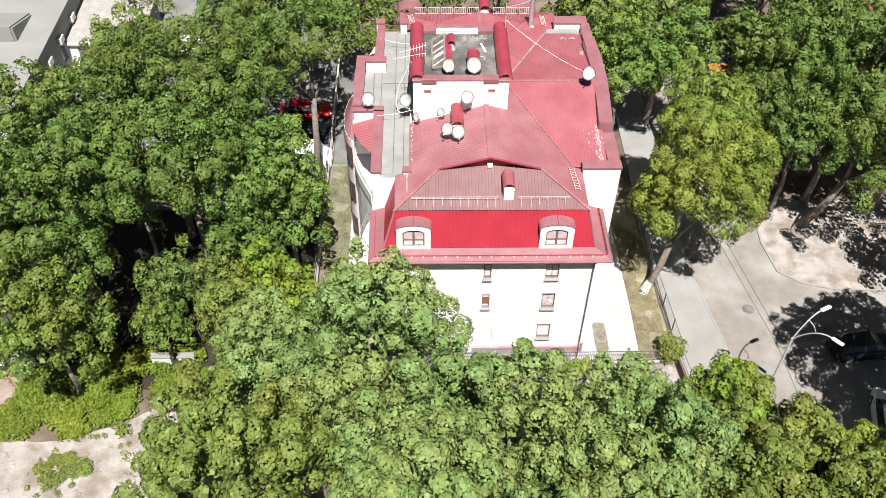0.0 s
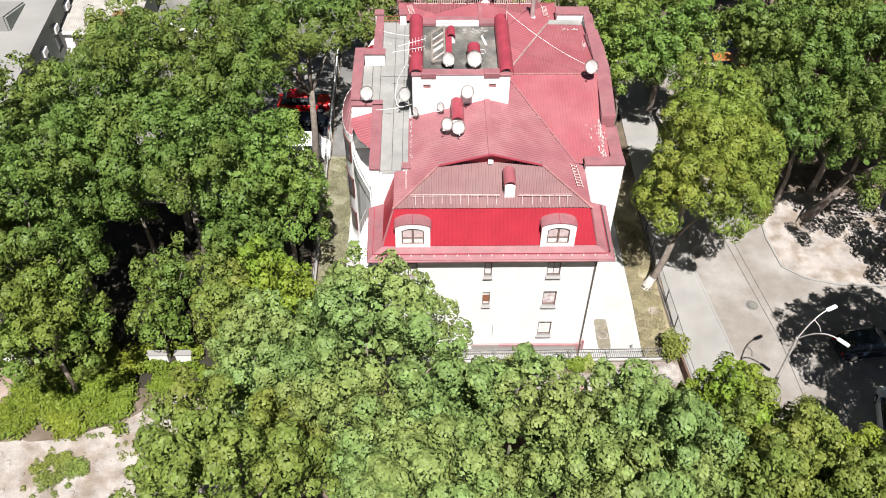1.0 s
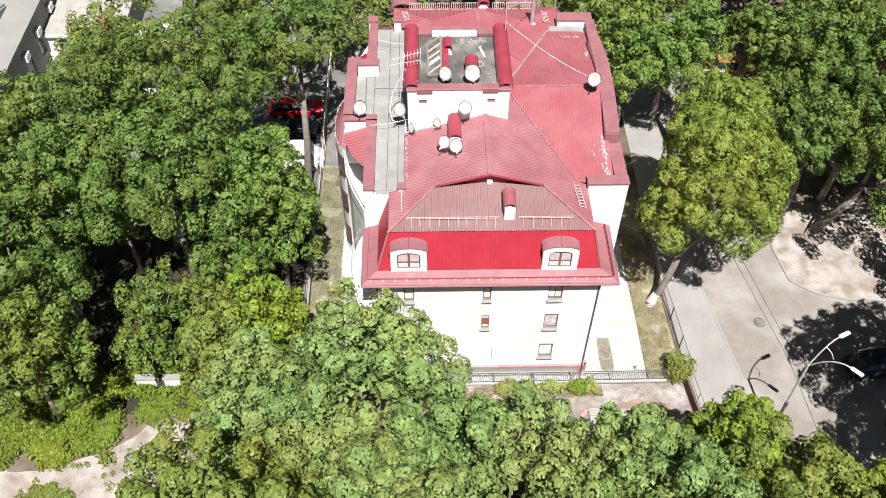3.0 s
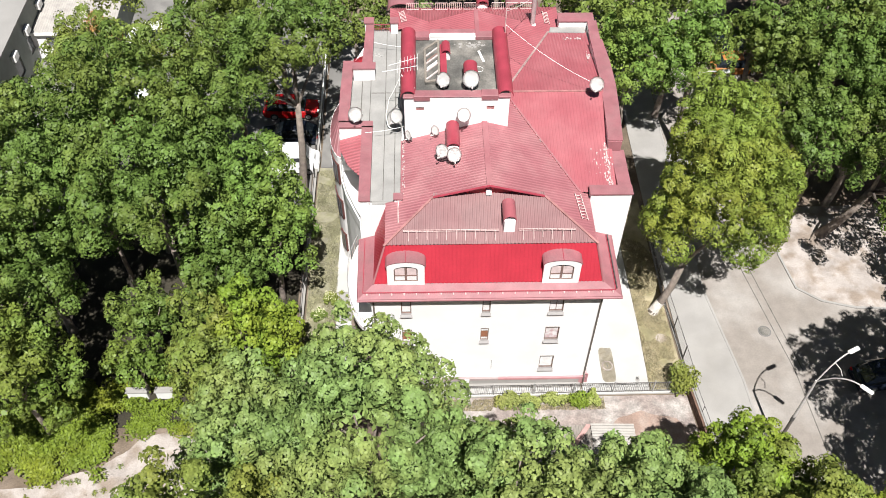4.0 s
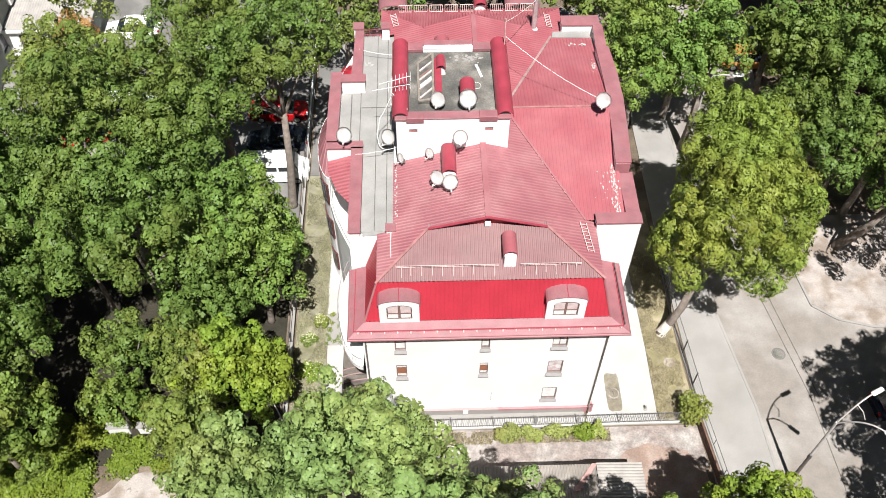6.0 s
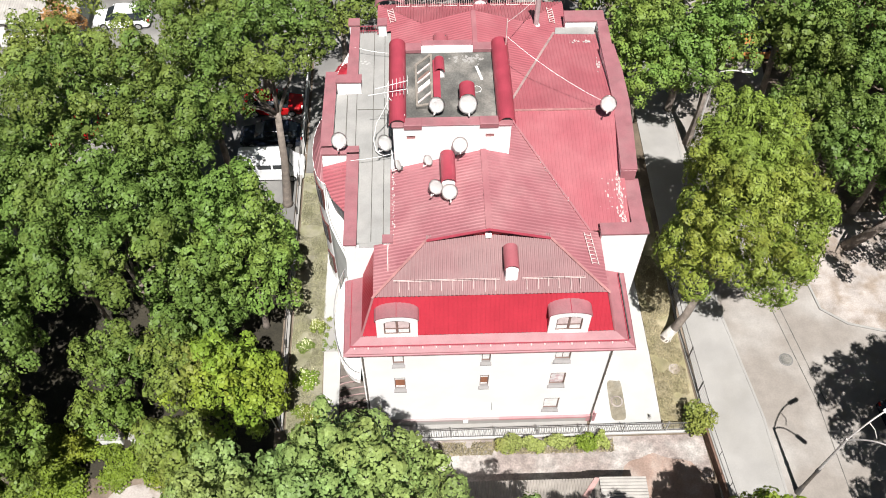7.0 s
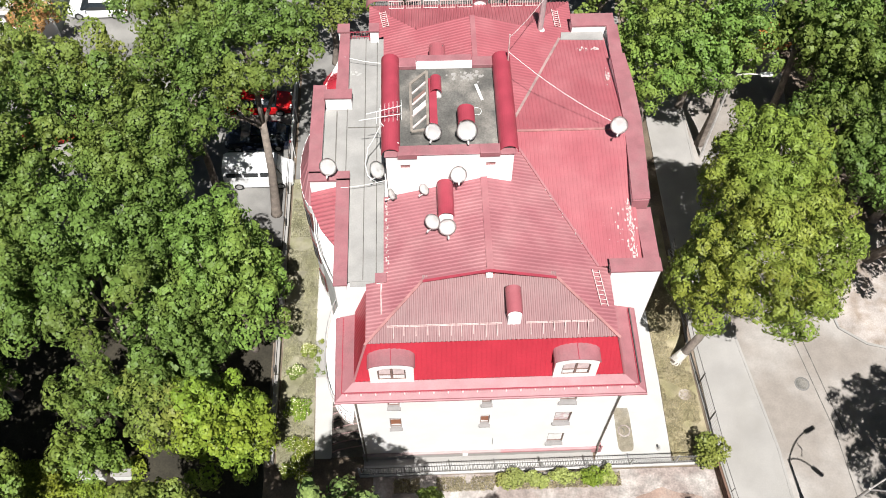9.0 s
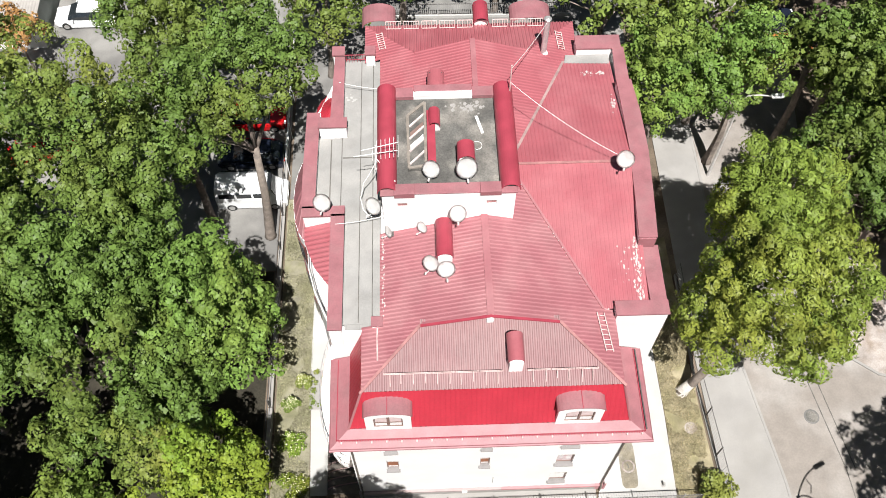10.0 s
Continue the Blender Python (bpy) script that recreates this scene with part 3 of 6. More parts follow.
# mansard
bm = corrugated("x", [(MX0 + 0.02, HX0, MY, MY, MY + 0.02, 38.14), (HX0, HX1, MY, MY, 38.14, 38.14), (HX1, MX1 - 0.02, MY, MY, 38.14, MY + 0.02)],
                lambda x, y: 9.5 + (y - MY) * (HZF - 0.06 - 9.5) / (38.14 - MY), pitch=0.22, amp=0.038)
part("mansard_front", bm, M["red_new"], house, "bright red profiled sheet")
bm = corrugated("y", [(MY + 0.02, 38.14, MX0, MX0, MX0 + 0.02, HX0), (38.14, 41.1, MX0, MX0, HX0, HX0)],
                lambda x, y: 9.5 + (x - MX0) * (HZF - 0.06 - 9.5) / (HX0 - MX0), pitch=0.22, amp=0.038)
part("mansard_side", bm, M["red_new"], house)
bm = corrugated("y", [(MY + 0.02, 38.14, MX1, MX1, MX1 - 0.02, HX1), (38.14, 41.5, MX1, MX1, HX1, HX1)],
                lambda x, y: 9.5 + (MX1 - x) * (HZF - 0.06 - 9.5) / (MX1 - HX1), pitch=0.22, amp=0.038)
part("mansard_side", bm, M["red_new"], house)
part("mansard_hip_cap", tube(B(), [(MX0, MY, 9.52), (HX0, 38.12, 11.70)], 0.06, 6), M["red"], house)
part("mansard_hip_cap", tube(B(), [(MX1, MY, 9.52), (HX1, 38.12, 11.70)], 0.06, 6), M["red"], house)

# main roof planes
P = 0.19
part("front_hip_roof", corrugated("x", [(HX0, HA, HYF, HYF, HYF + 0.01, HYB), (HA, HB_, HYF, HYF, HYB + 0.25, HYB + 0.25), (HB_, HX1, HYF, HYF, HYB, HYF + 0.01)], z_front, P, 0.030, wobble=0.01), M["red_hip"], house, "weathered pinkish red profiled sheet")
part("left_roof", corrugated("y", [(HYF, HYB, HX0, HX0, HX0 + 0.01, HA), (HYB, 41.05, HX0, HX0, RX, RX), (41.05, TY0, -2.4, -2.4, RX, RX)], z_left, P, 0.015, wobble=0.012), M["red"], house)
yb = yv(7.3)
part("right_roof", corrugated("y", [(HYF, HYB, HX1 - 0.01, HB_, HX1, HX1), (HYB, yb, RX, RX, HX1, HX1), (yb, TY0, RX, RX, 7.3, xv(TY0)), (TY0, yv(TX1), TX1, TX1, xv(TY0), TX1 + 0.01)], z_right, P, 0.011, wobble=0.012), M["red"], house)
part("cross_roof_front", corrugated("x", [(TX1, 7.3, yv(TX1), yb, SY, SY), (7.3, 7.75, yb, yb, SY, SY), (7.75, 9.35, 41.7, 41.7, SY, SY)], z_cross, P, 0.018, wobble=0.012), M["red_cross"], house)
XE = xv2(55.6)
part("cross_roof_back", corrugated("x", [(TX1, XE, SY, SY, yv2(TX1), 55.6), (XE, 9.35, SY, SY, 55.6, 55.6)], z_cross_back, P, 0.024, wobble=0.012), M["red_cross"], house)
part("rear_roof", corrugated("y", [(yv2(TX1), TY1, TX1, TX1, TX1 + 0.01, xv2(TY1)), (TY1, 55.6, RX, RX, xv2(TY1), XE), (55.6, 56.0, RX, RX, 7.6, 7.7), (56.0, 58.6, HB_, HX1 - 0.02, HX1, HX1)], z_right, P, 0.010, wobble=0.012), M["red_cross"], house)
part("rear_roof", corrugated("y", [(TY1, 56.0, -2.4, -2.4, RX, RX), (56.0, 58.6, HX0, HX0, HA, HX0 + 0.01)], z_left, P, 0.015, wobble=0.012), M["red_cross"], house)
part("rear_hip_roof", corrugated("x", [(HX0, HA, 58.6, 56.0, 58.62, 58.62), (HA, HB_, 55.9, 55.9, 58.62, 58.62), (HB_, HX1, 56.0, 58.6, 58.62, 58.62)], z_rear, P, 0.05), M["red_cross"], house)
part("rear_mansard", corrugated("x", [(HX0, HX1, 58.55, 58.55, 59.3, 59.3)], lambda x, y: 11.68 - 2.6 * (y - 58.55), P, 0.02), M["red_new"], house)
bm = B()
box(bm, -3.0, 8.0, 58.82, 60.0, 9.2, 9.5)
part("rear_ledge", bm, M["red_cap"], house)
# gablets under both ridge ends
for y in (HYB + 0.22, 55.8):
    bm = B()
    d = 0.1
    prism(bm, [(HA, y), (HB_, y), (HB_, y + d), (HA, y + d)], [12.3] * 4, [12.44] * 4)
    f = [bm.verts.new(p) for p in ((HA, y, 12.44), (HB_, y, 12.44), (RX, y, RZ - 0.03))]
    bm.faces.new(f)
    part("gablet", bm, M["red_new"], house)
part("vent_box", bbox(RX - 0.15, RX + 0.15, HYB - 0.02, HYB + 0.24, 12.62, 12.86, 0.015), M["white"], house, "small white vent at the ridge end")

# ridge, hip, valley and seam flashings
bm = B()
strip(bm, [(RX, HYB - 0.05, RZ + 0.0), (RX, TY0, RZ + 0.0)], 0.30, 0.05)
part("ridge_cap", bm, M["red"], house)
part("ridge_cap", strip(B(), [(RX, TY1, RZ), (RX, 56.0, RZ)], 0.26, 0.045), M["red"], house)
for s in ((HX0 - 0.05, HA), (HX1 + 0.05, HB_)):
    part("hip_cap", strip(B(), [(s[0], HYF - 0.08, HZF + 0.015), (s[1], HYB, HZB + 0.03)], 0.12, 0.05), M["rib"], house, "pale weathered hip flashing")
bm = B()
strip(bm, [(HA, HYB - 0.04, HZB + 0.03), (RX, HYB - 0.10, RZ + 0.01), (HB_, HYB - 0.04, HZB + 0.03)], 0.12, 0.05)
part("verge", bm, M["red_hood"], house)
bm = B()
strip(bm, [(TX1 + 0.05, yv(TX1), z_right(TX1, 0) + 0.02), (7.3, yb, z_right(7.3, 0) + 0.02)], 0.10, 0.05)
part("valley_flashing", bm, M["red"], house)
bm = B()
strip(bm, [(TX1 + 0.05, yv2(TX1), z_right(TX1, 0) + 0.02), (XE, 55.6, z_right(XE, 0) + 0.02)], 0.13, 0.03)
part("valley_flashing", bm, M["greyvalley"], house, "grey valley flashing")
bm = B()
strip(bm, [(TX1, SY, z_cross(0, SY) + 0.01), (9.3, SY, z_cross(0, SY) + 0.01)], 0.12, 0.045)
part("ridge_cap", bm, M["rib"], house, "pale ridge flashing")
part("gutter_felt", prism(B(), [(7.0, 55.45), (9.3, 55.35), (9.3, 55.98), (7.1, 55.98)], 11.4, [12.07, 12.07, 12.05, 12.05]), M["felt"], house, "grey felt patch behind the roof edge")

# snow guards on the hips
def snow_guard(y, z, x0, x1, n, parent):
    """Rails on brackets that reach down the slope."""
    for i in range(n):
        a = x0 + (x1 - x0) * i / n
        c = a + (x1 - x0) / n * 0.97
        bm = B()
        for h in (0.16, 0.27):
            tube(bm, [(a, y, z + h), (c, y, z + h)], 0.016, 5)
        for k in range(2):
            xx = a + (c - a) * (k + 0.4 + 0.2 * random.random()) / 2
            d = 0.28 + 0.2 * random.random()
            tube(bm, [(xx, y + 0.02, z), (xx, y, z + 0.28)], 0.016, 4)
            tube(bm, [(xx, y, z + 0.2), (xx, y - d, z_front(xx, y - d) + 0.05)], 0.02, 4)
        part("snow_guard", bm, M["paleiron"], parent)


snow_guard(38.72, z_front(0, 38.72) + 0.02, -2.25, 2.75, 5, house)
snow_guard(38.72, z_front(0, 38.72) + 0.02, 3.75, 6.75, 3, house)


def ladder_rail(y, z, x0, x1, n, h, dy):
    for i in range(n):
        a = x0 + (x1 - x0) * i / n
        c = a + (x1 - x0) / n * 0.84
        bm = B()
        for q in (0, 1):
            tube(bm, [(a, y + dy * q, z + h * q), (c, y + dy * q, z + h * q)], 0.025, 5)
        for k in range(7):
            xx = a + (c - a) * k / 6
            tube(bm, [(xx, y, z), (xx, y + dy, z + h)], 0.018, 4)
        part("snow_fence", bm, M["paleiron"], house, "pale iron snow fence")


ladder_rail(58.25, z_rear(0, 58.25) + 0.05, -2.1, 2.6, 5, 0.42, 0.1)
ladder_rail(58.25, z_rear(0, 58.25) + 0.05, 3.5, 6.3, 3, 0.42, 0.1)
# roof ladders lying on the right slope
for xa, xb, y0, y1, zf in ((7.16, 6.96, 39.5, 41.3, z_right), (6.80, 6.72, 56.35, 57.6, z_right), (-2.42, -2.62, 56.6, 57.8, z_left)):
    bm = B()
    for o in (0, 0.32):
        tube(bm, [(xa + o, y0, zf(xa + o, 0) + 0.1), (xb + o, y1, zf(xb + o, 0) + 0.1)], 0.024, 5)
    for k in range(8):
        g = (k + 0.4) / 8
        yy, xx = y0 + (y1 - y0) * g, xa + (xb - xa) * g
        tube(bm, [(xx, yy, zf(xx, 0) + 0.1), (xx + 0.32, yy, zf(xx + 0.32, 0) + 0.1)], 0.018, 4)
    part("roof_ladder", bm, M["paleiron"], house)

# dormers
def dormer(x0, x1):
    y0, y1, z0, zs, rise = 37.26, 38.6, 9.42, 10.98, 0.34
    cx, r = (x0 + x1) / 2, (x1 - x0) / 2
    w0, wx0, wx1, wz0, wz1, arch = 0.62, cx - 0.62, cx + 0.62, 9.72, 10.72, 0.26
    n = 12
    ins = [(cx - w0 * math.cos(math.pi * i / n), wz1 + arch * math.sin(math.pi * i / n)) for i in range(n + 1)]
    rim = [(cx - r * math.cos(math.pi * i / n), zs + rise * math.sin(math.pi * i / n)) for i in range(n + 1)]
    hole = [(wx0, wz0)] + ins + [(wx1, wz0)]
    edge = [(x0, z0)] + rim + [(x1, z0)]
    front = B()
    for yy in (y0, y0 + 0.16):
        vh = [front.verts.new((a, yy, z)) for a, z in hole]
        ve = [front.verts.new((a, yy, z)) for a, z in edge]
        for i in range(len(hole) - 1):
            front.faces.new((vh[i], vh[i + 1], ve[i + 1], ve[i]))
        front.faces.new((vh[-1], vh[0], ve[0], ve[-1]))
        if yy == y0:
            fh, fe = vh, ve
    for i in range(len(hole)):
        k = (i + 1) % len(hole)
        front.faces.new((fh[i], fh[k], vh[k], vh[i]))
        front.faces.new((fe[i], fe[k], ve[k], ve[i]))
    bmesh.ops.recalc_face_normals(front, faces=front.faces[:])
    d = part("dormer", front, M["render"], house, "white dormer with a curved red roof")
    part("cheek", bbox(x0, x0 + 0.12, y0 + 0.161, y1, z0, zs), M["red_cap"], d)
    part("cheek", bbox(x1 - 0.12, x1, y0 + 0.161, y1, z0, zs), M["red_cap"], d)
    part("dormer_roof", barrel(B(), x0 - 0.07, x1 + 0.07, y0 - 0.02, y1, zs + 0.0, rise + 0.07, 14, 0.05), M["red_cap"], d)
    part("roof_seam", bbox(cx - 0.015, cx + 0.015, y0 - 0.02, y1 - 0.3, zs + rise + 0.06, zs + rise + 0.10), M["red_hood"], d)
    ya, yb_ = y0 + 0.06, y0 + 0.12
    part("window_frame", tube(B(), [(a, y0 + 0.09, z) for a, z in hole + hole[:1]], 0.045, 6), M["frame"], d, "dark brown arched window frame")
    part("mullion", bbox(cx - 0.045, cx + 0.045, ya, yb_, wz0, wz1 + arch), M["frame"], d)
    part("transom", bbox(wx0, wx1, ya + 0.004, yb_, wz0 + 0.42, wz0 + 0.48), M["frame"], d)
    pane = B()
    lo = [pane.verts.new((a, y0 + 0.105, z)) for a, z in hole]
    pane.faces.new(lo)
    bmesh.ops.solidify(pane, geom=pane.faces[:], thickness=0.01)
    part("pane", pane, M["glass"], d)
    for xa, xb in ((wx0 + 0.06, cx - 0.06), (cx + 0.06, wx1 - 0.06)):
        part("blind", bbox(xa, xb, y0 + 0.082, y0 + 0.09, wz0 + 0.06, wz0 + 0.40), M["blind"], d)
        part("curtain", bbox(xa, xb, y0 + 0.084, y0 + 0.092, wz0 + 0.50, wz1 + 0.06), M["dormercloth"], d)


dormer(-3.12, -1.16)
dormer(5.04, 6.98)

# downpipes
def downpipe(x):
    bm = B()
    tube(bm, [(x + (0.25 if x > 0 else 0.05), 36.62, 9.05), (x + 0.1, 36.8, 8.75), (x, 36.93, 8.5), (x, 36.93, 0.95), (x, 36.80, 0.72), (x, 36.78, 0.1)], 0.045, 8)
    p = part("downpipe", bm, M["postbrown"], house, "dark brown downpipe")
    for z in (1.5, 3.6, 5.7, 7.8):
        part("clamp", bbox(x - 0.052, x + 0.052, 36.88, 36.998, z, z + 0.03), M["postbrown"], p)


downpipe(8.36)
downpipe(-3.92)

# chimneys with half-round hoods
def chimney(x0, x1, y0, y1, zb, zt, rise, hood=(0.0, 0.0), label="plastered chimney under a half-round red hood", metal="red_hood"):
    c = part("chimney", bbox(x0, x1, y0, y1, zb, zt, 0.015), M["render"], house, label)
    part("hood", barrel(B(), x0 - 0.06, x1 + 0.06, y0 + hood[0], y1 + hood[1], zt - 0.02, rise, 12, 0.03), M[metal], c)
    part("hood_back", bbox(x0 + 0.05, x1 - 0.05, y1 - 0.1, y1 - 0.06, zt, zt + rise * 0.7), M["darkiron"], c)


chimney(2.97, 3.55, 38.75, 39.85, 11.8, 12.72, 0.36, (0.05, 0.25), metal="red_cross")
chimney(0.17, 0.79, 43.35, 45.1, 12.0, 13.5, 0.36, (0.05, 0.15))
chimney(2.55, 3.25, 58.5, 59.5, 10.5, 12.1, 0.4, (-0.22, 0.1))

# tower with flat deck
part("tower_wall", wall_face(B(), TX0, TX1, 11.6, 15.18, [(-1.50, -1.08, 14.2, 14.48), (2.35, 2.77, 14.25, 14.53)], lambda a, d, z: (a, TY0 + d, z), 0.42), M["render"], house)
bm = box(B(), TX0, TX0 + 0.5, TY0 + 0.421, TY1, 11.4, 15.12)
part("tower_wall", bm, M["render"], house)
bm = box(B(), TX1 - 0.5, TX1, TY0 + 0.421, TY1, 11.4, 15.12)
part("tower_wall", bm, M["render"], house)
bm = box(B(), TX0 + 0.5, TX1 - 0.5, TY1 - 0.35, TY1, 11.6, 15.1)
part("tower_wall", bm, M["render"], house)
for x0, x1, z0 in ((-1.50, -1.08, 14.2), (2.35, 2.77, 14.25)):
    part("air_vent", bbox(x0, x1, TY0 + 0.06, TY0 + 0.1, z0, z0 + 0.28), M["rib"], house, "small pinkish grille")
part("deck", bbox(TX0 + 0.5, TX1 - 0.5, TY0 + 0.421, TY1 - 0.351, 14.6, 14.9), M["deck"], house, "dark stained flat roof deck")
part("barrel_coping", barrel(B(), TX0 - 0.2, TX0 + 0.66, TY0 + 0.12, TY1 + 0.1, 15.08, 0.44, 14, 0.04), M["red_hood"], house, "half-round red coping")
part("barrel_coping", barrel(B(), TX1 - 0.66, TX1 + 0.22, TY0 + 0.12, TY1 + 0.1, 15.08, 0.46, 14, 0.04), M["red_hood"], house)
part("barrel_core", bbox(TX0 + 0.02, TX0 + 0.48, TY0 + 0.24, TY1, 15.12, 15.36), M["darkiron"], house)
part("barrel_core", bbox(TX1 - 0.48, TX1 - 0.02, TY0 + 0.24, TY1, 15.12, 15.36), M["darkiron"], house)
part("coping", bbox(-1.62, 2.95, TY0 - 0.04, TY0 + 0.5, 15.18, 15.25, 0.015), M["red_cap"], house)
part("coping", bbox(-1.62, -0.75, TY0 - 0.07, TY0 + 0.45, 14.98, 15.30, 0.015), M["red_cap"], house)
part("coping", bbox(2.05, 2.95, TY0 - 0.07, TY0 + 0.45, 15.02, 15.33, 0.015), M["red_cap"], house)
part("coping", bbox(TX0 - 0.06, -1.62, TY0 - 0.06, TY0 + 0.3, 15.12, 15.22, 0.015), M["red_cap"], house)
part("coping", bbox(2.95, TX1 + 0.06, TY0 - 0.06, TY0 + 0.3, 15.12, 15.22, 0.015), M["red_cap"], house)
part("back_parapet", bbox(-0.66, 1.92, TY1 - 0.36, TY1 - 0.06, 15.1, 15.24, 0.01), M["render"], house)
part("coping", bbox(-0.68, 1.95, TY1 - 0.18, TY1 + 0.17, 15.24, 15.30, 0.01), M["red_cap"], house)
part("coping", bbox(-1.6, -0.70, TY1 - 0.40, TY1 + 0.15, 14.93, 15.16, 0.01), M["red_cap"], house)
part("coping", bbox(1.97, 3.0, TY1 - 0.40, TY1 + 0.15, 14.93, 15.16, 0.01), M["red_cap"], house)
# roof light: a skewed frame with slanting bars
def zs_(x):
    return 15.02 + (x + 1.05) * 0.16


ring = [(-1.04, 49.94), (-0.16, 50.62), (-0.18, 46.98), (-1.0, 46.96)]
sl = part("roof_light", prism(B(), ring, 14.88, [zs_(x) for x, _ in ring]), M["deck"], house, "weathered grey roof light with slanting bars")
bm = B()
for a, c in zip(ring, ring[1:] + ring[:1]):
    ia, ic = [(q[0] + (-0.6 - q[0]) * 0.10, q[1] + (48.6 - q[1]) * 0.04) for q in (a, c)]
    strip(bm, [(*ia, zs_(ia[0]) + 0.004), (*ic, zs_(ic[0]) + 0.004)], 0.12, 0.07)
part("frame", bm, M["oldwood"], sl, "grey-brown timber frame")
for k in range(4):
    y = 47.22 + k * 0.68
    part("glazing_bar", strip(B(), [(-0.92, y, zs_(-0.92) + 0.006), (-0.26, y + 0.62, zs_(-0.26) + 0.006)], 0.09, 0.06), M["flake"], sl)
for k, kind in enumerate(("deck", "blind", "frame", "deck")):
    y = 47.32 + k * 0.68
    part("pane", prism(B(), [(-0.88, y), (-0.30, y + 0.545), (-0.30, y + 0.80), (-0.88, y + 0.27)], 14.9, [zs_(-0.88) + 0.012, zs_(-0.3) + 0.012, zs_(-0.3) + 0.012, zs_(-0.88) + 0.012]), M[kind], sl)
c = part("deck_chimney", bbox(-0.14, 0.22, 47.0, 49.9, 14.88, 15.42, 0.01), M["red_hood"], house, "long red sheet-clad duct")
part("duct_hood", barrel(B(), -0.06, 0.46, 49.0, 49.9, 15.40, 0.28, 10, 0.03), M["red_hood"], c)
part("duct_end", bbox(-0.12, 0.20, 46.72, 46.995, 14.88, 15.36, 0.01), M["render"], c)
part("duct_side", bbox(0.225, 0.45, 49.15, 49.85, 14.88, 15.40, 0.01), M["render"], c)
c = part("deck_chimney", bbox(1.22, 1.80, 46.95, 47.75, 14.88, 15.55, 0.01), M["render"], house, "squat chimney under a half-round red hood")
part("hood", barrel(B(), 1.12, 1.90, 47.0, 47.9, 15.52, 0.36, 12, 0.03), M["red_hood"], c)
part("board", bbox(2.15, 2.28, 48.9, 49.9, 14.905, 14.95, 0.0, Matrix.Translation((2.2, 49.4, 0)) @ Matrix.Rotation(0.25, 4, "Z") @ Matrix.Translation((-2.2, -49.4, 0))), M["white"], house, "loose white board")
bm = B()
tube(bm, [(2.05 + 0.22 * math.cos(a * 0.3), 48.25 + 0.22 * math.sin(a * 0.3), 14.93) for a in range(22)], 0.012, 4)
part("cable_coil", bm, M["dish"], house)

# grey felt strip with parapets on the left
part("felt_roof", bbox(-4.25, -2.38, 41.25, 56.3, 11.3, 11.70), M["felt"], house, "grey bitumen felt flat roof")
part("felt_roof", bbox(-5.5, -4.251, 47.3, 51.3, 11.3, 11.69), M["felt"], house)
bm = B()
for x in (-2.75, -3.35, -4.25):
    box(bm, x - 0.02, x + 0.02, 41.3, 56.2, 11.69, 11.712)
box(bm, -4.2, -2.4, 50.07, 50.13, 11.69, 11.71)
box(bm, -4.8, -4.74, 47.4, 51.2, 11.68, 11.70)
part("felt_seam", bm, M["joint"], house)
bm = B()
box(bm, -3.95, -2.75, 41.0, 41.25, 11.55, 11.66)
for k in range(9):
    box(bm, -3.9 + k * 0.14, -3.85 + k * 0.14, 41.0, 41.25, 11.66, 11.72)
part("roof_grating", bm, M["felt"], house, "grey grating at the roof outlet")


def parapet(poly, z0, z1, label="", cap=0.09, grow=0.05):
    p = part("parapet", prism(B(), poly, z0, z1), M["render"], house, label)
    cx, cy = sum(a for a, _ in poly) / len(poly), sum(c for _, c in poly) / len(poly)
    g = [(a + grow * (1 if a > cx else -1), c + grow * (1 if c > cy else -1)) for a, c in poly]
    part("coping", prism(B(), g, z1 + 0.002, z1 + cap), M["red_cap"], p)
    return p


parapet([(-4.58, 40.78), (-4.05, 40.78), (-4.05, 46.5), (-4.58, 46.5)], 0.0, 12.2)
part("front_wall", bbox(-4.05, -2.3, 40.8, 41.2, 9.0, 11.62), M["render"], house)
post = part("post", bbox(-2.72, -2.3, 40.95, 41.3, 11.2, 12.15, 0.01), M["render"], house)
part("coping", bbox(-2.77, -2.25, 40.88, 41.35, 12.15, 12.24, 0.01), M["red_cap"], post)
bm = B()
tube(bm, [(-2.5, 40.9, 12.0), (-2.52, 40.5, 11.95), (-2.5, 39.4, 11.98)], 0.035, 6)
part("lightning_rod", bm, M["paleiron"], house)
parapet([(-5.9, 46.5), (-4.05, 46.5), (-4.05, 46.95), (-5.9, 46.95)], 8.8, 12.2)
parapet([(-5.95, 46.96), (-5.42, 46.96), (-5.4, 49.6), (-5.36, 52.4), (-5.9, 52.4), (-5.95, 49.6)], 10.5, 12.2)
parapet([(-5.3, 51.3), (-4.0, 51.3), (-4.0, 51.8), (-5.3, 51.8)], 11.0, 12.55)
parapet([(-4.75, 51.82), (-4.2, 51.82), (-4.2, 55.9), (-4.6, 55.9)], 11.0, 12.35)
parapet([(-4.75, 55.9), (-4.2, 55.9), (-4.2, 56.4), (-4.75, 56.4)], 11.0, 12.5)
parapet([(-3.1, 55.9), (-2.65, 55.9), (-2.65, 56.4), (-3.1, 56.4)], 11.0, 12.5)
bm = B()
for z in (11.9, 12.25):
    tube(bm, [(-4.2, 56.15, z), (-3.1, 56.15, z)], 0.025, 5)
for k in range(8):
    tube(bm, [(-4.2 + 0.14 * (k + 0.5), 56.15, 11.72), (-4.2 + 0.14 * (k + 0.5), 56.15, 12.25)], 0.015, 4)
part("railing", bm, M["red_hood"], house)


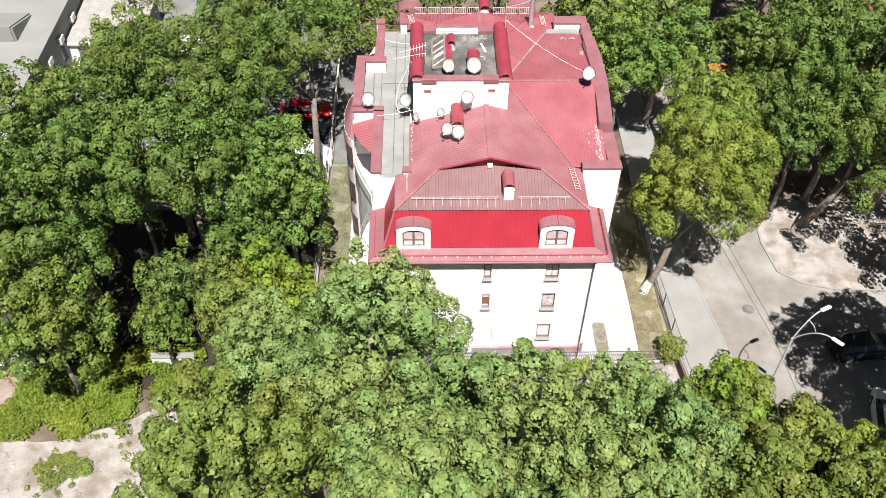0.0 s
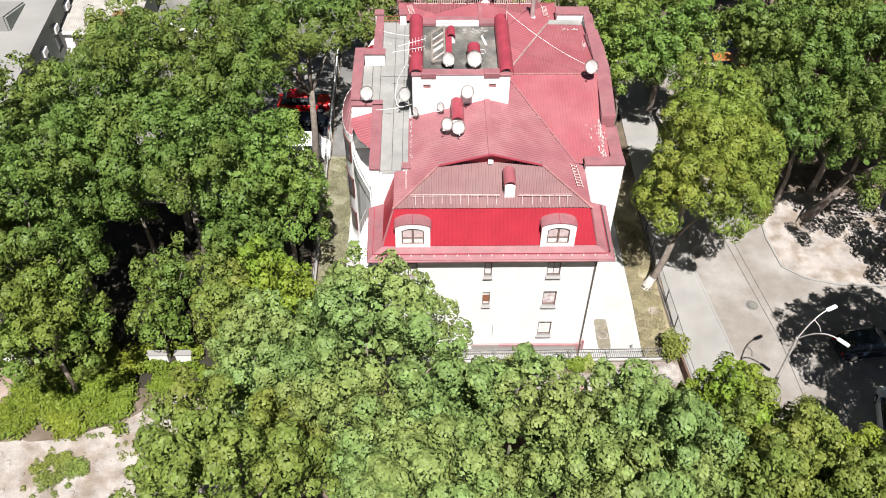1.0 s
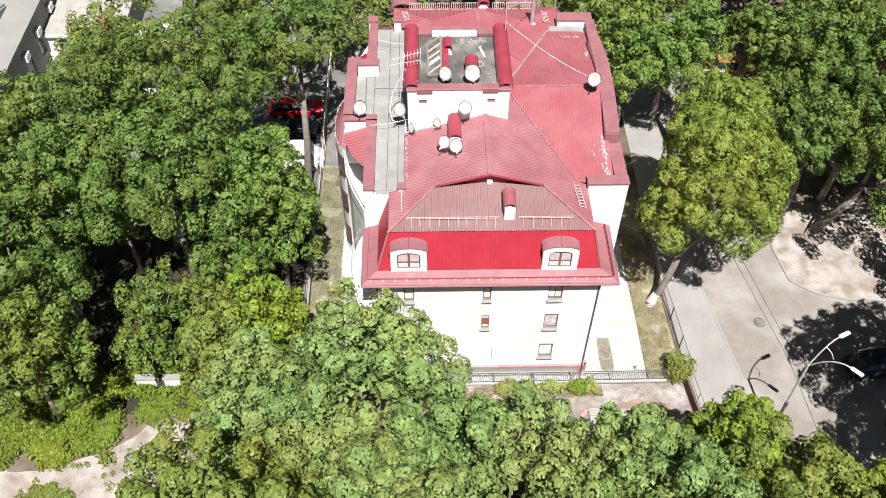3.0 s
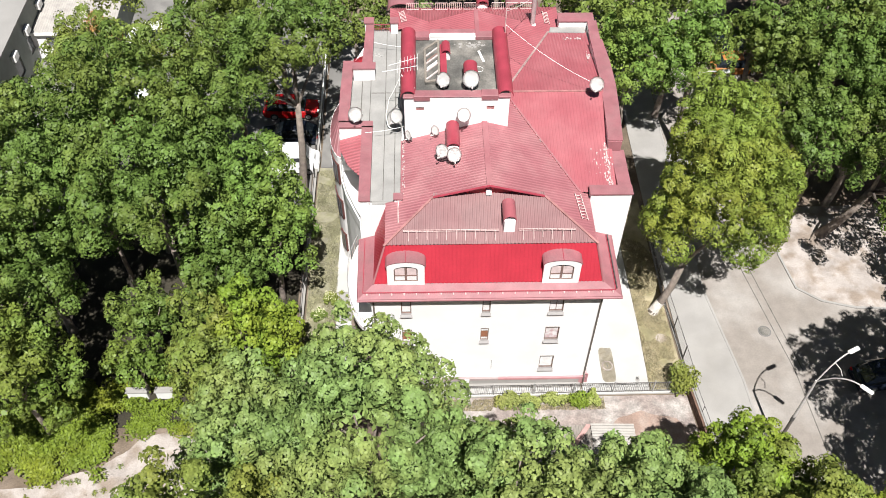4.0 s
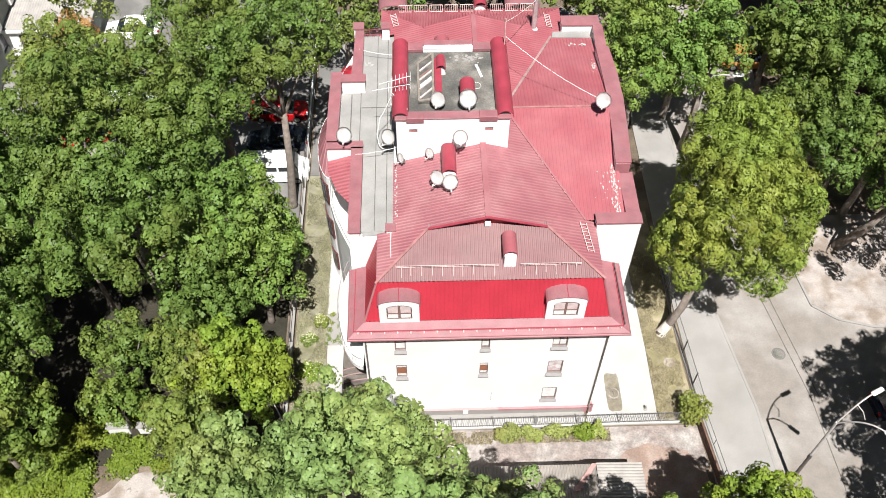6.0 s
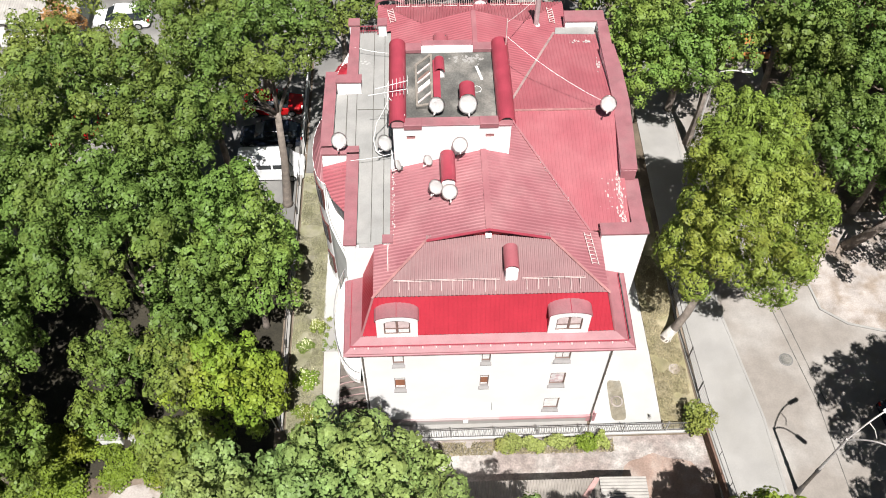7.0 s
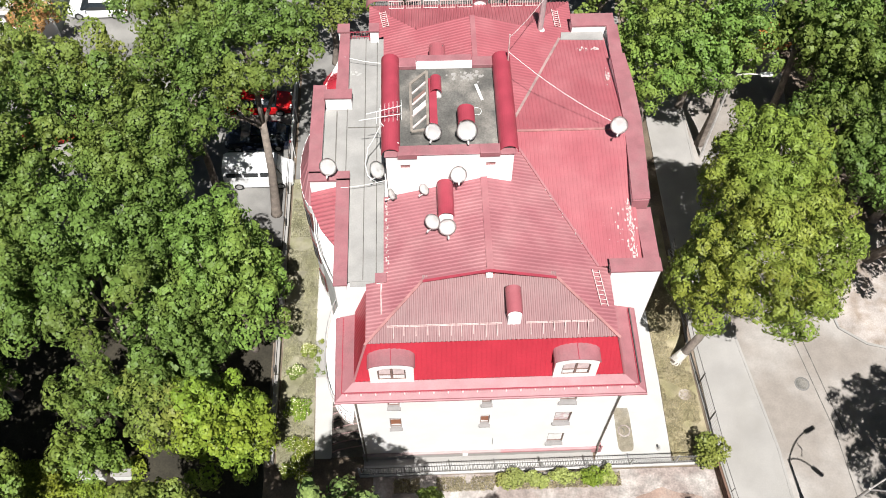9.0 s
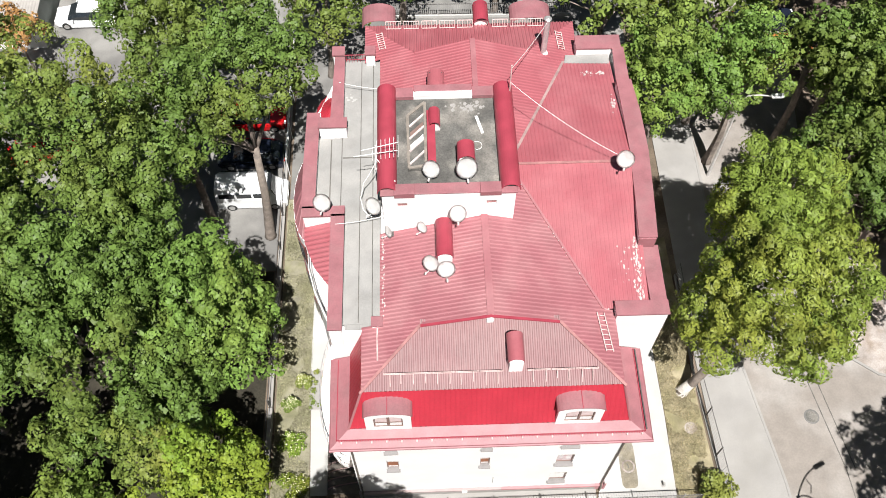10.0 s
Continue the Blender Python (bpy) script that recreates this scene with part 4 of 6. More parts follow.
def fan_roof(centre, zc, arc, za, material):
    """A sheet roof segment falling from a point to an arc, with raised seams."""
    bm = B()
    c = bm.verts.new((*centre, zc))
    vs = [bm.verts.new((x, y, za)) for x, y in arc]
    lo = [bm.verts.new((x, y, za - 0.12)) for x, y in arc]
    for i in range(len(arc) - 1):
        bm.faces.new((c, vs[i], vs[i + 1]))
        bm.faces.new((vs[i], lo[i], lo[i + 1], vs[i + 1]))
    bmesh.ops.recalc_face_normals(bm, faces=bm.faces[:])
    roof = part("bay_roof", bm, material, house, "red sheet roof over a curved bay")
    for x, y in arc[1:-1]:
        part("seam", strip(B(), [(centre[0] + (x - centre[0]) * 0.1, centre[1] + (y - centre[1]) * 0.1, zc + (za - zc) * 0.1), (x, y, za)], 0.04, 0.035), material, roof)
    return roof


def arc_pts(cx, cy, rx, ry, a0, a1, n):
    return [(cx + rx * math.cos(radians(a0 + (a1 - a0) * i / n)), cy + ry * math.sin(radians(a0 + (a1 - a0) * i / n))) for i in range(n + 1)]


part("bay_roof", corrugated("y", [(43.05, 44.2, -4.62, -5.38, -4.58, -4.58), (44.2, 45.7, -5.38, -5.92, -4.58, -4.58), (45.7, 46.5, -5.92, -5.95, -4.58, -4.58)], lambda x, y: 11.72 + 0.34 * (x + 4.58), 0.25, 0.045), M["red_cross"], house, "red profiled sheet roof over a curved bay")
part("rear_corner_roof", prism(B(), [(-3.5, 56.42), (-2.42, 56.42), (-2.42, 58.7)], 11.0, [11.2, 11.62, 11.62]), M["red_cross"], house)
fan_roof((-5.95, 49.2), 11.3, arc_pts(-5.95, 49.2, 0.85, 2.6, 265, 95, 10), 9.7, M["red_cap"])
fan_roof((-4.75, 53.2), 11.9, arc_pts(-4.75, 53.2, 0.95, 1.5, 250, 100, 8), 11.0, M["red_new"])


def balcony(cx, cy, rx, ry, a0, a1, z, n=16, rail=True):
    arc = arc_pts(cx, cy, rx, ry, a0, a1, n)
    bm = B()
    prism(bm, arc + [(cx, cy)], z - 0.18, z)
    b = part("balcony", bm, M["render"], house, "curved balcony with iron railing")
    bm = B()
    tube(bm, [(x, y, z + 1.0) for x, y in arc], 0.02, 6)
    tube(bm, [(x, y, z + 0.12) for x, y in arc], 0.013, 5)
    part("handrail", bm, M["fencegrey"], b)
    skirt = prism(B(), arc + [(cx + (x - cx) * 0.94, cy + (y - cy) * 0.98) for x, y in arc[::-1]], z + 0.001, z + 0.16)
    part("parapet", skirt, M["white"], b, "low white balcony parapet")
    for x, y in arc_pts(cx, cy, rx, ry, a0, a1, n + 6):
        part("baluster", tube(B(), [(x, y, z), (x, y, z + 1.0)], 0.011, 4), M["paleiron"], b)
    return b


balcony(-4.06, 40.3, 1.5, 3.6, 266, 108, 5.95)
# brown windows on the curved bays
for a, z in ((238, 7.4), (238, 4.2), (215, 7.4), (215, 4.2), (238, 1.0)):
    x, y = -5.95 + 0.85 * math.cos(radians(a)), 49.2 + 2.6 * math.sin(radians(a))
    nx, ny = math.cos(radians(a)) / 0.85, math.sin(radians(a)) / 2.6
    mrot = Matrix.Translation((x, y, z)) @ Matrix.Rotation(math.atan2(ny, nx) + math.pi / 2, 4, "Z")
    d = part("bay_window", box(B(), -0.36, 0.36, -0.05, 0.1, 0, 1.7, mrot), M["winebrown"], house, "brown framed bay window")
    for xa, xb in ((-0.26, -0.06), (0.06, 0.26)):
        part("pane", box(B(), xa, xb, -0.065, -0.05, 0.15, 1.55, mrot), M["glass"], d)

# parapets and blocks on the right
parapet([(7.80, 41.08), (10.02, 41.08), (10.02, 41.68), (7.80, 41.68)], 0.0, 12.18, "white rendered end pier")
parapet([(9.38, 41.75), (10.0, 41.75), (10.02, 44.45), (9.36, 44.45)], 10.5, 12.1)


def curved_parapet(inner, outer, z0, z1):
    poly = inner + outer[::-1]
    p = part("parapet", prism(B(), poly, z0, z1), M["render"], house)
    part("coping", prism(B(), [(a - 0.04, c) for a, c in inner] + [(a + 0.06, c) for a, c in outer[::-1]], z1 + 0.002, z1 + 0.09), M["red_cap"], p)


curved_parapet([(9.12, 44.45), (9.26, 47), (9.36, 49.2), (9.34, 51.4), (9.28, 53.5)], [(9.84, 44.45), (10.02, 47), (10.14, 49.2), (10.1, 51.4), (9.92, 53.5)], 10.5, 12.9)
parapet([(9.4, 53.52), (9.98, 53.52), (9.98, 56.0), (9.5, 56.0)], 10.5, 12.42)
parapet([(7.65, 56.0), (9.85, 56.0), (9.85, 56.8), (7.65, 56.8)], 10.5, 12.45)

def flakes(n, spot, zf, label, size=0.055, lift=0.045, stretch=1.5, stain="flake"):
    bm = B()
    for k in range(n):
        x, y = spot()
        r = 0.015 + size * random.random() ** 2
        up = lift + 0.014 * random.random()
        vs = []
        for i in range(6):
            a = i * math.pi / 3 + random.random() * 0.5
            q = r * (0.5 + 0.7 * random.random())
            px, py = x + q * math.cos(a), y + stretch * q * math.sin(a)
            vs.append(bm.verts.new((px, py, zf(px, py) + up)))
        bm.faces.new(vs)
    bm.normal_update()
    bmesh.ops.solidify(bm, geom=bm.faces[:], thickness=0.004)
    tagged(part("peeled_paint", bm, M[stain], house, label), kind="stuff")


flakes(150, lambda: (9.02 + random.gauss(0, 0.09), 41.9 + 3.0 * random.random()), z_cross, "flaking white primer on red sheet", 0.04, 0.04, 1.8)
flakes(22, lambda: (8.45 + random.gauss(0, 0.25), 42.6 + 1.8 * random.random()), z_cross, "flaking white primer on red sheet", 0.05)
flakes(70, lambda: (-2.30 + abs(random.gauss(0, 0.06)), 41.2 + 4.2 * random.random()), z_left, "flaking white primer along the roof edge", 0.035)
flakes(26, lambda: (9.05 + random.gauss(0, 0.10), 52.4 + random.gauss(0, 0.25)), z_cross_back, "flaking white primer on red sheet")
flakes(40, lambda: (7.7 + 1.2 * random.random(), 54.6 + random.gauss(0, 0.1)), z_cross_back, "worn pale paint above the gutter", 0.07)
flakes(70, lambda: (1.75 + random.gauss(0, 0.35), 50.45 + random.gauss(0, 0.17)), lambda x, y: 14.9, "white chalky stain on the roof deck", 0.10, 0.014, 1.0, "concrete")
flakes(24, lambda: (-3.8 + random.gauss(0, 0.15), 53.75 + random.gauss(0, 0.14)), lambda x, y: 11.7, "white lime spots on the felt", 0.09, 0.014, 1.0, "apron")


def along_valley():
    x = TX1 + 0.2 + (7.2 - TX1) * random.random()
    return x + random.gauss(0, 0.05), yv(x) + random.gauss(0, 0.05)


flakes(34, along_valley, z_right, "white specks along the roof valley", 0.032, 0.06, 1.0)
part("end_flashing", bbox(9.10, 9.86, 44.40, 44.448, 12.2, 12.9), M["red_cap"], house)
for x0, x1 in ((-3.4, -1.6), (4.5, 6.7)):
    part("rear_dormer", barrel(B(), x0, x1, 58.75, 60.0, 11.45, 0.55, 12, 0.05), M["red_cap"], house, "round red dormer roof")
chimney(0.02, 0.72, 52.6, 53.6, 12.4, 13.55, 0.34, (-0.1, 0.1), metal="red_cross")

# satellite dishes, aerials, flue
def dish(x, y, z, r, az, el, name="satellite_dish", label="white round satellite dish on a short bracket"):
    """z: centre of the bowl; az from +y clockwise is ignored: the bowl faces (sin az, -cos az)."""
    e = thing(name, (x, y, z), label, "satellite dish", group="satellite dishes on the roof")
    f = Vector((math.sin(radians(az)) * math.cos(radians(el)), -math.cos(radians(az)) * math.cos(radians(el)), math.sin(radians(el))))
    q = f.to_track_quat("Z", "Y").to_matrix().to_4x4()
    m = Matrix.Translation((x, y, z)) @ q
    bm = B()
    rings = []
    for k in range(5):
        rr = r * k / 4
        rings.append([bm.verts.new(m @ Vector((rr * math.cos(t * math.pi / 10), rr * 1.06 * math.sin(t * math.pi / 10), 0.16 * rr * rr / r))) for t in range(20)] if k else [bm.verts.new(m @ Vector((0, 0, 0)))])
    for t in range(20):
        bm.faces.new((rings[0][0], rings[1][t], rings[1][(t + 1) % 20]))
    for a, c in zip(rings[1:], rings[2:]):
        for t in range(20):
            bm.faces.new((a[t], c[t], c[(t + 1) % 20], a[(t + 1) % 20]))
    bmesh.ops.solidify(bm, geom=bm.faces[:], thickness=0.015)
    part("bowl", bm, M["dish"], e, smooth=True)
    bm = B()
    tip = m @ Vector((0, -r * 0.92, r * 1.25))
    tube(bm, [m @ Vector((0, -r * 0.98, 0.28 * r)), tip], 0.022, 5)
    part("feed_arm", bm, M["dish"], e)
    part("receiver", tube(B(), [tip, m @ Vector((0, -r * 0.68, r * 1.05))], 0.045, 8), M["lampgrey"], e)
    bm = B()
    back = m @ Vector((0, 0, -0.1))
    tube(bm, [m @ Vector((0, 0, 0)), back, (back.x, back.y, z - r * 0.95)], 0.025, 6)
    part("mast", bm, M["steel"], e)
    part("foot", bbox(back.x - 0.12, back.x + 0.12, back.y - 0.12, back.y + 0.12, z - r * 0.95 - 0.05, z - r * 0.95, 0.01), M["darkiron"], e)
    return e


dish(-4.95, 46.75, 13.0, 0.42, -4, 32)
dish(-2.60, 46.35, 13.2, 0.42, -32, 28)
dish(8.78, 47.98, 14.0, 0.42, -16, 32)
dish(-0.12, 43.15, 13.55, 0.38, -28, 28)
dish(0.50, 42.85, 13.55, 0.40, 4, 30)
dish(0.00, 46.62, 15.55, 0.40, -14, 30)
dish(1.50, 46.60, 15.6, 0.48, 3, 30)
dish(-1.95, 45.25, 12.75, 0.28, -55, 15)
dish(-0.45, 45.2, 13.15, 0.28, -40, 20)
dish(1.08, 45.12, 14.32, 0.38, 0, 38)

aer = thing("tv_aerial", (-2.40, 47.4, 14.3), "thin pale television aerial with many rods", "aerial")
part("mast", tube(B(), [(-2.44, 47.4, 14.3), (-2.34, 47.4, 16.25)], 0.03, 6), M["dish"], aer)
part("bracket", bbox(-2.46, -2.14, 47.34, 47.46, 14.45, 14.55), M["steel"], aer)
for a, c, n in (((-2.97, 47.4, 15.92), (-1.38, 47.4, 16.43), 6), ((-3.32, 47.4, 15.49), (-1.40, 47.4, 15.88), 7)):
    a, c = Vector(a), Vector(c)
    part("boom", tube(B(), [a, c], 0.018, 5), M["dish"], aer)
    for k in range(n):
        q = a.lerp(c, 0.42 + 0.58 * k / (n - 1))
        part("rod", tube(B(), [q + Vector((0, -0.34, 0.0)), q + Vector((0, 0.34, 0.0))], 0.011, 4), M["dish"], aer)
part("stay", tube(B(), [(-2.40, 47.4, 15.4), (-1.55, 46.15, 15.35)], 0.02, 4), M["dish"], aer)
part("stay", tube(B(), [(-2.40, 47.4, 15.2), (-1.62, 46.05, 15.3)], 0.02, 4), M["dish"], aer)

fl = thing("steel_flue", (5.95, 56.1, 12.2), "shiny steel flue pipe on the red roof", "flue")
part("pipe", tube(B(), [(5.95, 56.0, 12.1), (5.95, 56.0, 14.6)], 0.15, 12), M["steel"], fl)
part("cap", tube(B(), [(5.95, 56.0, 14.66), (5.95, 56.0, 14.75)], [0.2, 0.1], 12), M["steel"], fl)
part("collar", tube(B(), [(5.95, 56.0, 12.12), (5.95, 56.0, 12.32)], [0.32, 0.2], 12), M["dish"], fl)
mst = thing("roof_mast", (3.66, 50.9, 15.2), "thin pale mast carrying cables beside a red coping", "mast")
part("pole", tube(B(), [(3.66, 50.9, 14.9), (3.64, 50.9, 17.1)], 0.03, 6), M["paleiron"], mst)
part("bracket", bbox(3.56, 3.70, 50.84, 50.96, 15.0, 15.08, 0.01), M["steel"], mst)



def cable(pts, label="thin pale cable slung over the roof", r=0.013, sag=0.25):
    pts = [Vector(p) for p in pts]
    line = []
    for p, q in zip(pts, pts[1:]):
        for i in range(8):
            t = i / 8
            v = p.lerp(q, t)
            v.z -= sag * 4 * t * (1 - t)
            line.append(v)
    line.append(pts[-1])
    return tagged(ob_mesh("cable", tube(B(), line, r, 4), M["dish"]), label, "cable")


cable([(5.95, 56.0, 14.4), (3.64, 50.9, 16.9)], sag=0.12)
cable([(3.64, 50.9, 16.0), (8.75, 48.1, 13.9)], sag=0.3)
cable([(-2.42, 47.4, 15.0), (-3.05, 47.3, 13.6), (-3.25, 47.2, 12.6), (-3.15, 46.9, 12.0), (-2.75, 46.4, 12.2)], sag=0.08, r=0.026)
cable([(-4.4, 54.2, 12.45), (-2.2, 53.9, 12.2)], sag=0.1)
cable([(-4.4, 46.0, 12.3), (-2.1, 46.2, 12.6)], sag=0.1)

# ---- fences, walls, yard ----
def post_mesh(w, h):
    bm = bbox(-w / 2, w / 2, -w / 2, w / 2, 0, h)
    me = bpy.data.meshes.new("post")
    bm.to_mesh(me)
    bm.free()
    return me


def linked(name, me, parent, m):
    ob = new(name, me)
    ob.parent = parent
    ob.matrix_parent_inverse = parent.matrix_basis.inverted()
    ob.matrix_basis = m
    return ob


picket = post_mesh(0.026, 1.12)
picket.materials.append(M["fencegrey"])
fpost = post_mesh(0.07, 1.3)
fpost.materials.append(M["fencegrey"])


def iron_fence(pts, label, base_h=0.28, gap=0.135, height=1.12, foot=True):
    f = thing("iron_fence", (*pts[0], 0), label, "fence")
    for (xa, ya), (xb, yb) in zip(pts, pts[1:]):
        L = math.hypot(xb - xa, yb - ya)
        ang = math.atan2(yb - ya, xb - xa)
        if foot:
            bm = bbox(0, L, -0.11, 0.11, -0.02, base_h, 0.01, Matrix.Translation((xa, ya, 0)) @ Matrix.Rotation(ang, 4, "Z"))
            part("footing", bm, M["apron"], f, "white concrete footing")
        z0 = base_h - 0.02 if foot else 0.08
        for z in (z0 + 0.1, z0 + height - 0.12):
            part("rail", box(B(), 0, L, -0.018, 0.018, z, z + 0.035, Matrix.Translation((xa, ya, 0)) @ Matrix.Rotation(ang, 4, "Z")), M["darkiron"], f)
        n = int(L / gap)
        for i in range(n):
            t = (i + 0.5) / n
            linked("picket", picket, f, Matrix.Translation((xa + (xb - xa) * t, ya + (yb - ya) * t, z0)) @ Matrix.Rotation(ang, 4, "Z"))
        for i in range(int(L / 2.4) + 1):
            t = min(1.0, i * 2.4 / L)
            linked("post", fpost, f, Matrix.Translation((xa + (xb - xa) * t, ya + (yb - ya) * t, 0)) @ Matrix.Rotation(ang, 4, "Z"))
    return f


iron_fence([(-6.2, 70.8), (10.4, 70.6)], "dark iron picket fence closing the rear yard")
iron_fence([(-4.3, 36.02), (14.75, 36.12)], "dark iron picket fence on a low white footing", 0.13)
# side fence: open frame with few bars
wire = post_mesh(0.01, 1.23)
wire.materials.append(M["steel"])
sf = thing("mesh_fence", (14.7, 40, 0), "dark steel frame fence along the footpath", "fence")
pts = [(14.92, 36.2), (14.78, 38.4), (14.62, 40.6), (14.45, 42.8), (14.42, 45.0), (14.42, 47.2), (14.42, 49.4)]
for (xa, ya), (xb, yb) in zip(pts, pts[1:]):
    part("post", bbox(xa - 0.03, xa + 0.03, ya - 0.03, ya + 0.03, 0, 1.55), M["darkiron"], sf)
    for z in (0.25, 1.48):
        part("rail", tube(B(), [(xa, ya, z), (xb, yb, z)], 0.02, 5), M["darkiron"], sf)
    for k in range(1, 14):
        t = k / 14
        linked("wire", wire, sf, Matrix.Translation((xa + (xb - xa) * t, ya + (yb - ya) * t, 0.25)))
bm = strip(B(), [(14.92, 36.2, 0), (14.44, 43, 0), (14.42, 49.4, 0)], 0.12, 0.13)
part("footing", bm, M["concrete"], sf)

# brown brick wall at the footpath end, built of courses
bw = thing("brick_wall", (14.62, 36.0, 0), "low dark brown brick boundary wall with pale coping", "wall")
along = Matrix.Translation((14.66, 35.98, 0)) @ Matrix.Rotation(math.atan2(-7.0, 0.80), 4, "Z")
part("core", bbox(0, 7.0, -0.07, 0.07, 0, 0.80, 0.0, along), M["brick"], bw)
bme = bpy.data.meshes.new("brick")
bm = bbox(-0.12, 0.12, -0.05, 0.05, -0.032, 0.032, 0.006)
bm.to_mesh(bme)
bm.free()
bme.materials.append(M["brick"])
for zc in range(9):
    for k in range(28):
        linked("brick", bme, bw, along @ Matrix.Translation((0.13 + k * 0.248 + 0.12 * (zc % 2), -0.05, 0.16 + zc * 0.075)))
part("coping", bbox(-0.02, 7.05, 0.02, 0.16, 0.802, 0.85, 0.01, along), M["concrete"], bw)
bm = B()
tube(bm, [along @ Vector((0, 0.12, 1.5)), along @ Vector((7.0, 0.12, 1.5))], 0.018, 5)
for k in range(5):
    tube(bm, [along @ Vector((k * 1.74, 0.12, 0.84)), along @ Vector((k * 1.74, 0.12, 1.52))], 0.02, 5)
part("rail", bm, M["darkiron"], bw)

# boundary wall on the left with pale panels and coping
lw = thing("boundary_wall", (-9.0, 55, 0), "low concrete boundary wall with pale coping and wire fence", "wall")
y = 36.8
k = 0
while y < 69:
    h = 0.55 + 0.05 * (k % 3)
    part("wall_panel", bbox(-9.06, -8.90, y, y + 2.42, -0.05, h, 0.01), M["concrete"], lw)
    part("coping", bbox(-9.10, -8.86, y, y + 2.42, h + 0.002, h + 0.06, 0.01), M["concrete"], lw)
    part("post", bbox(-9.02, -8.94, y - 0.04, y + 0.04, 0, 1.7, 0.0), M["darkiron"], lw)
    part("rail", tube(B(), [(-8.98, y, 1.65), (-8.98, y + 2.46, 1.65)], 0.022, 5), M["darkiron"], lw)
    y += 2.46
    k += 1
bp = thing("white_pipe", (-8.95, 69.1, 0), "white gas pipe on the boundary wall", "pipe")
part("pipe", tube(B(), [(-8.8, 57.2, 1.9), (-8.8, 69.2, 1.9), (-6.2, 69.3, 1.9)], 0.06, 6), M["white"], bp)
for yy in (57.3, 60.3, 63.3, 66.3, 69.1):
    part("bracket", tube(B(), [(-8.8, yy, 0), (-8.8, yy, 1.9)], 0.03, 5), M["white"], bp)

# sunken stair at the side of the house; dark brown carries its shade
st = thing("basement_stair", (-5.0, 39.3, 0), "brownish basement stair well beside the house, darkened for shade", "stairs")
part("paving", bbox(-5.83, -4.06, 37.05, 41.3, -0.04, 0.02), M["postbrown"], st)
for k in range(7):
    part("step", bbox(-5.80, -4.1, 37.5 + k * 0.42, 37.9 + k * 0.42, 0.02, 0.06 + 0.03 * k, 0.01), M["postbrown"], st)
    edge = [(-5.80 + 1.7 * i / 8, 37.32 + k * 0.42 + 0.34 * (i / 8) ** 0.6, 0.0) for i in range(9)]
    part("nosing", strip(B(), edge, 0.05, 0.10 + 0.03 * k), M["greyvalley"], st, "pale worn step edge")
part("kerb", bbox(-5.86, -5.83, 37.05, 41.3, -0.04, 0.22), M["apron"], st)

bent = thing("bent_pole", (-9.2, 36.8, 0), "thin bent white pole beside the trees", "pole")
part("pole", tube(B(), [(-9.2, 36.8, 0), (-9.3, 36.82, 1.2), (-9.42, 36.8, 2.3), (-9.40, 36.8, 3.0), (-9.30, 36.8, 3.4)], 0.035, 6), M["white"], bent)

# small white wall pieces and tin shed
for x0, x1 in ((-29.5, -26.4), (-18.9, -17.7), (-17.2, -16.2)):
    w = thing("low_wall", (x0, 36.3, 0), "short whitewashed wall half hidden by ivy", "wall")
    part("wall_panel", bbox(x0, x1, 36.2, 36.5, -0.05, 0.75, 0.02), M["white"], w)
    part("coping", bbox(x0 - 0.05, x1 + 0.05, 36.14, 36.56, 0.752, 0.83, 0.015), M["concrete"], w)

shed = thing("garden_shed", (6.5, 31.5, 0), "low brick shed with corrugated slate roof", "shed")
part("wall", bbox(-1.5, 10.2, 29.3, 32.4, 0, 2.52), M["brick"], shed)
part("roof", corrugated("x", [(-1.6, 7.9, 28.8, 28.8, 32.55, 32.55)], lambda x, y: 2.62 + 0.09 * (32.55 - y), 0.15, 0.035), M["slate"], shed, "grey-brown corrugated slate")
part("roof", corrugated("y", [(28.8, 32.55, 7.92, 7.92, 10.35, 10.35)], lambda x, y: 2.64 + 0.05 * (10.35 - x), 0.17, 0.045), M["slate2"], shed, "pale corrugated slate")
part("fascia", bbox(-1.55, 10.3, 32.41, 32.47, 2.44, 2.56), M["winebrown"], shed)
part("flashing", prism(B(), [(6.55, 31.05), (6.85, 30.98), (7.98, 32.52), (7.72, 32.56)], 2.5, [2.84, 2.84, 2.73, 2.73]), M["pinksheet"], shed, "pale pink painted ridge sheet")

# ---- street lamp ----
lamp = thing("street_lamp", (19.05, 32.4, 0), "tall pale street lamp with two curved arms", "street lamp")
part("pole", tube(B(), [(19.05, 32.4, 0), (19.05, 32.4, 3.2)], [0.11, 0.09], 10), M["postbrown"], lamp)
part("upper_pole", tube(B(), [(19.05, 32.4, 3.2), (19.05, 32.4, 7.2)], [0.085, 0.065], 10), M["lampgrey"], lamp)
part("brace", tube(B(), [(19.75, 32.72, 8.35), (19.95, 32.4, 8.25), (19.85, 31.95, 8.35)], 0.025, 6), M["lampgrey"], lamp)
part("base", tube(B(), [(19.05, 32.4, 0), (19.05, 32.4, 0.9)], [0.16, 0.12], 10), M["darkiron"], lamp)
part("sleeve", tube(B(), [(19.05, 32.4, 3.1), (19.05, 32.4, 3.45)], [0.12, 0.1], 10), M["darkiron"], lamp)
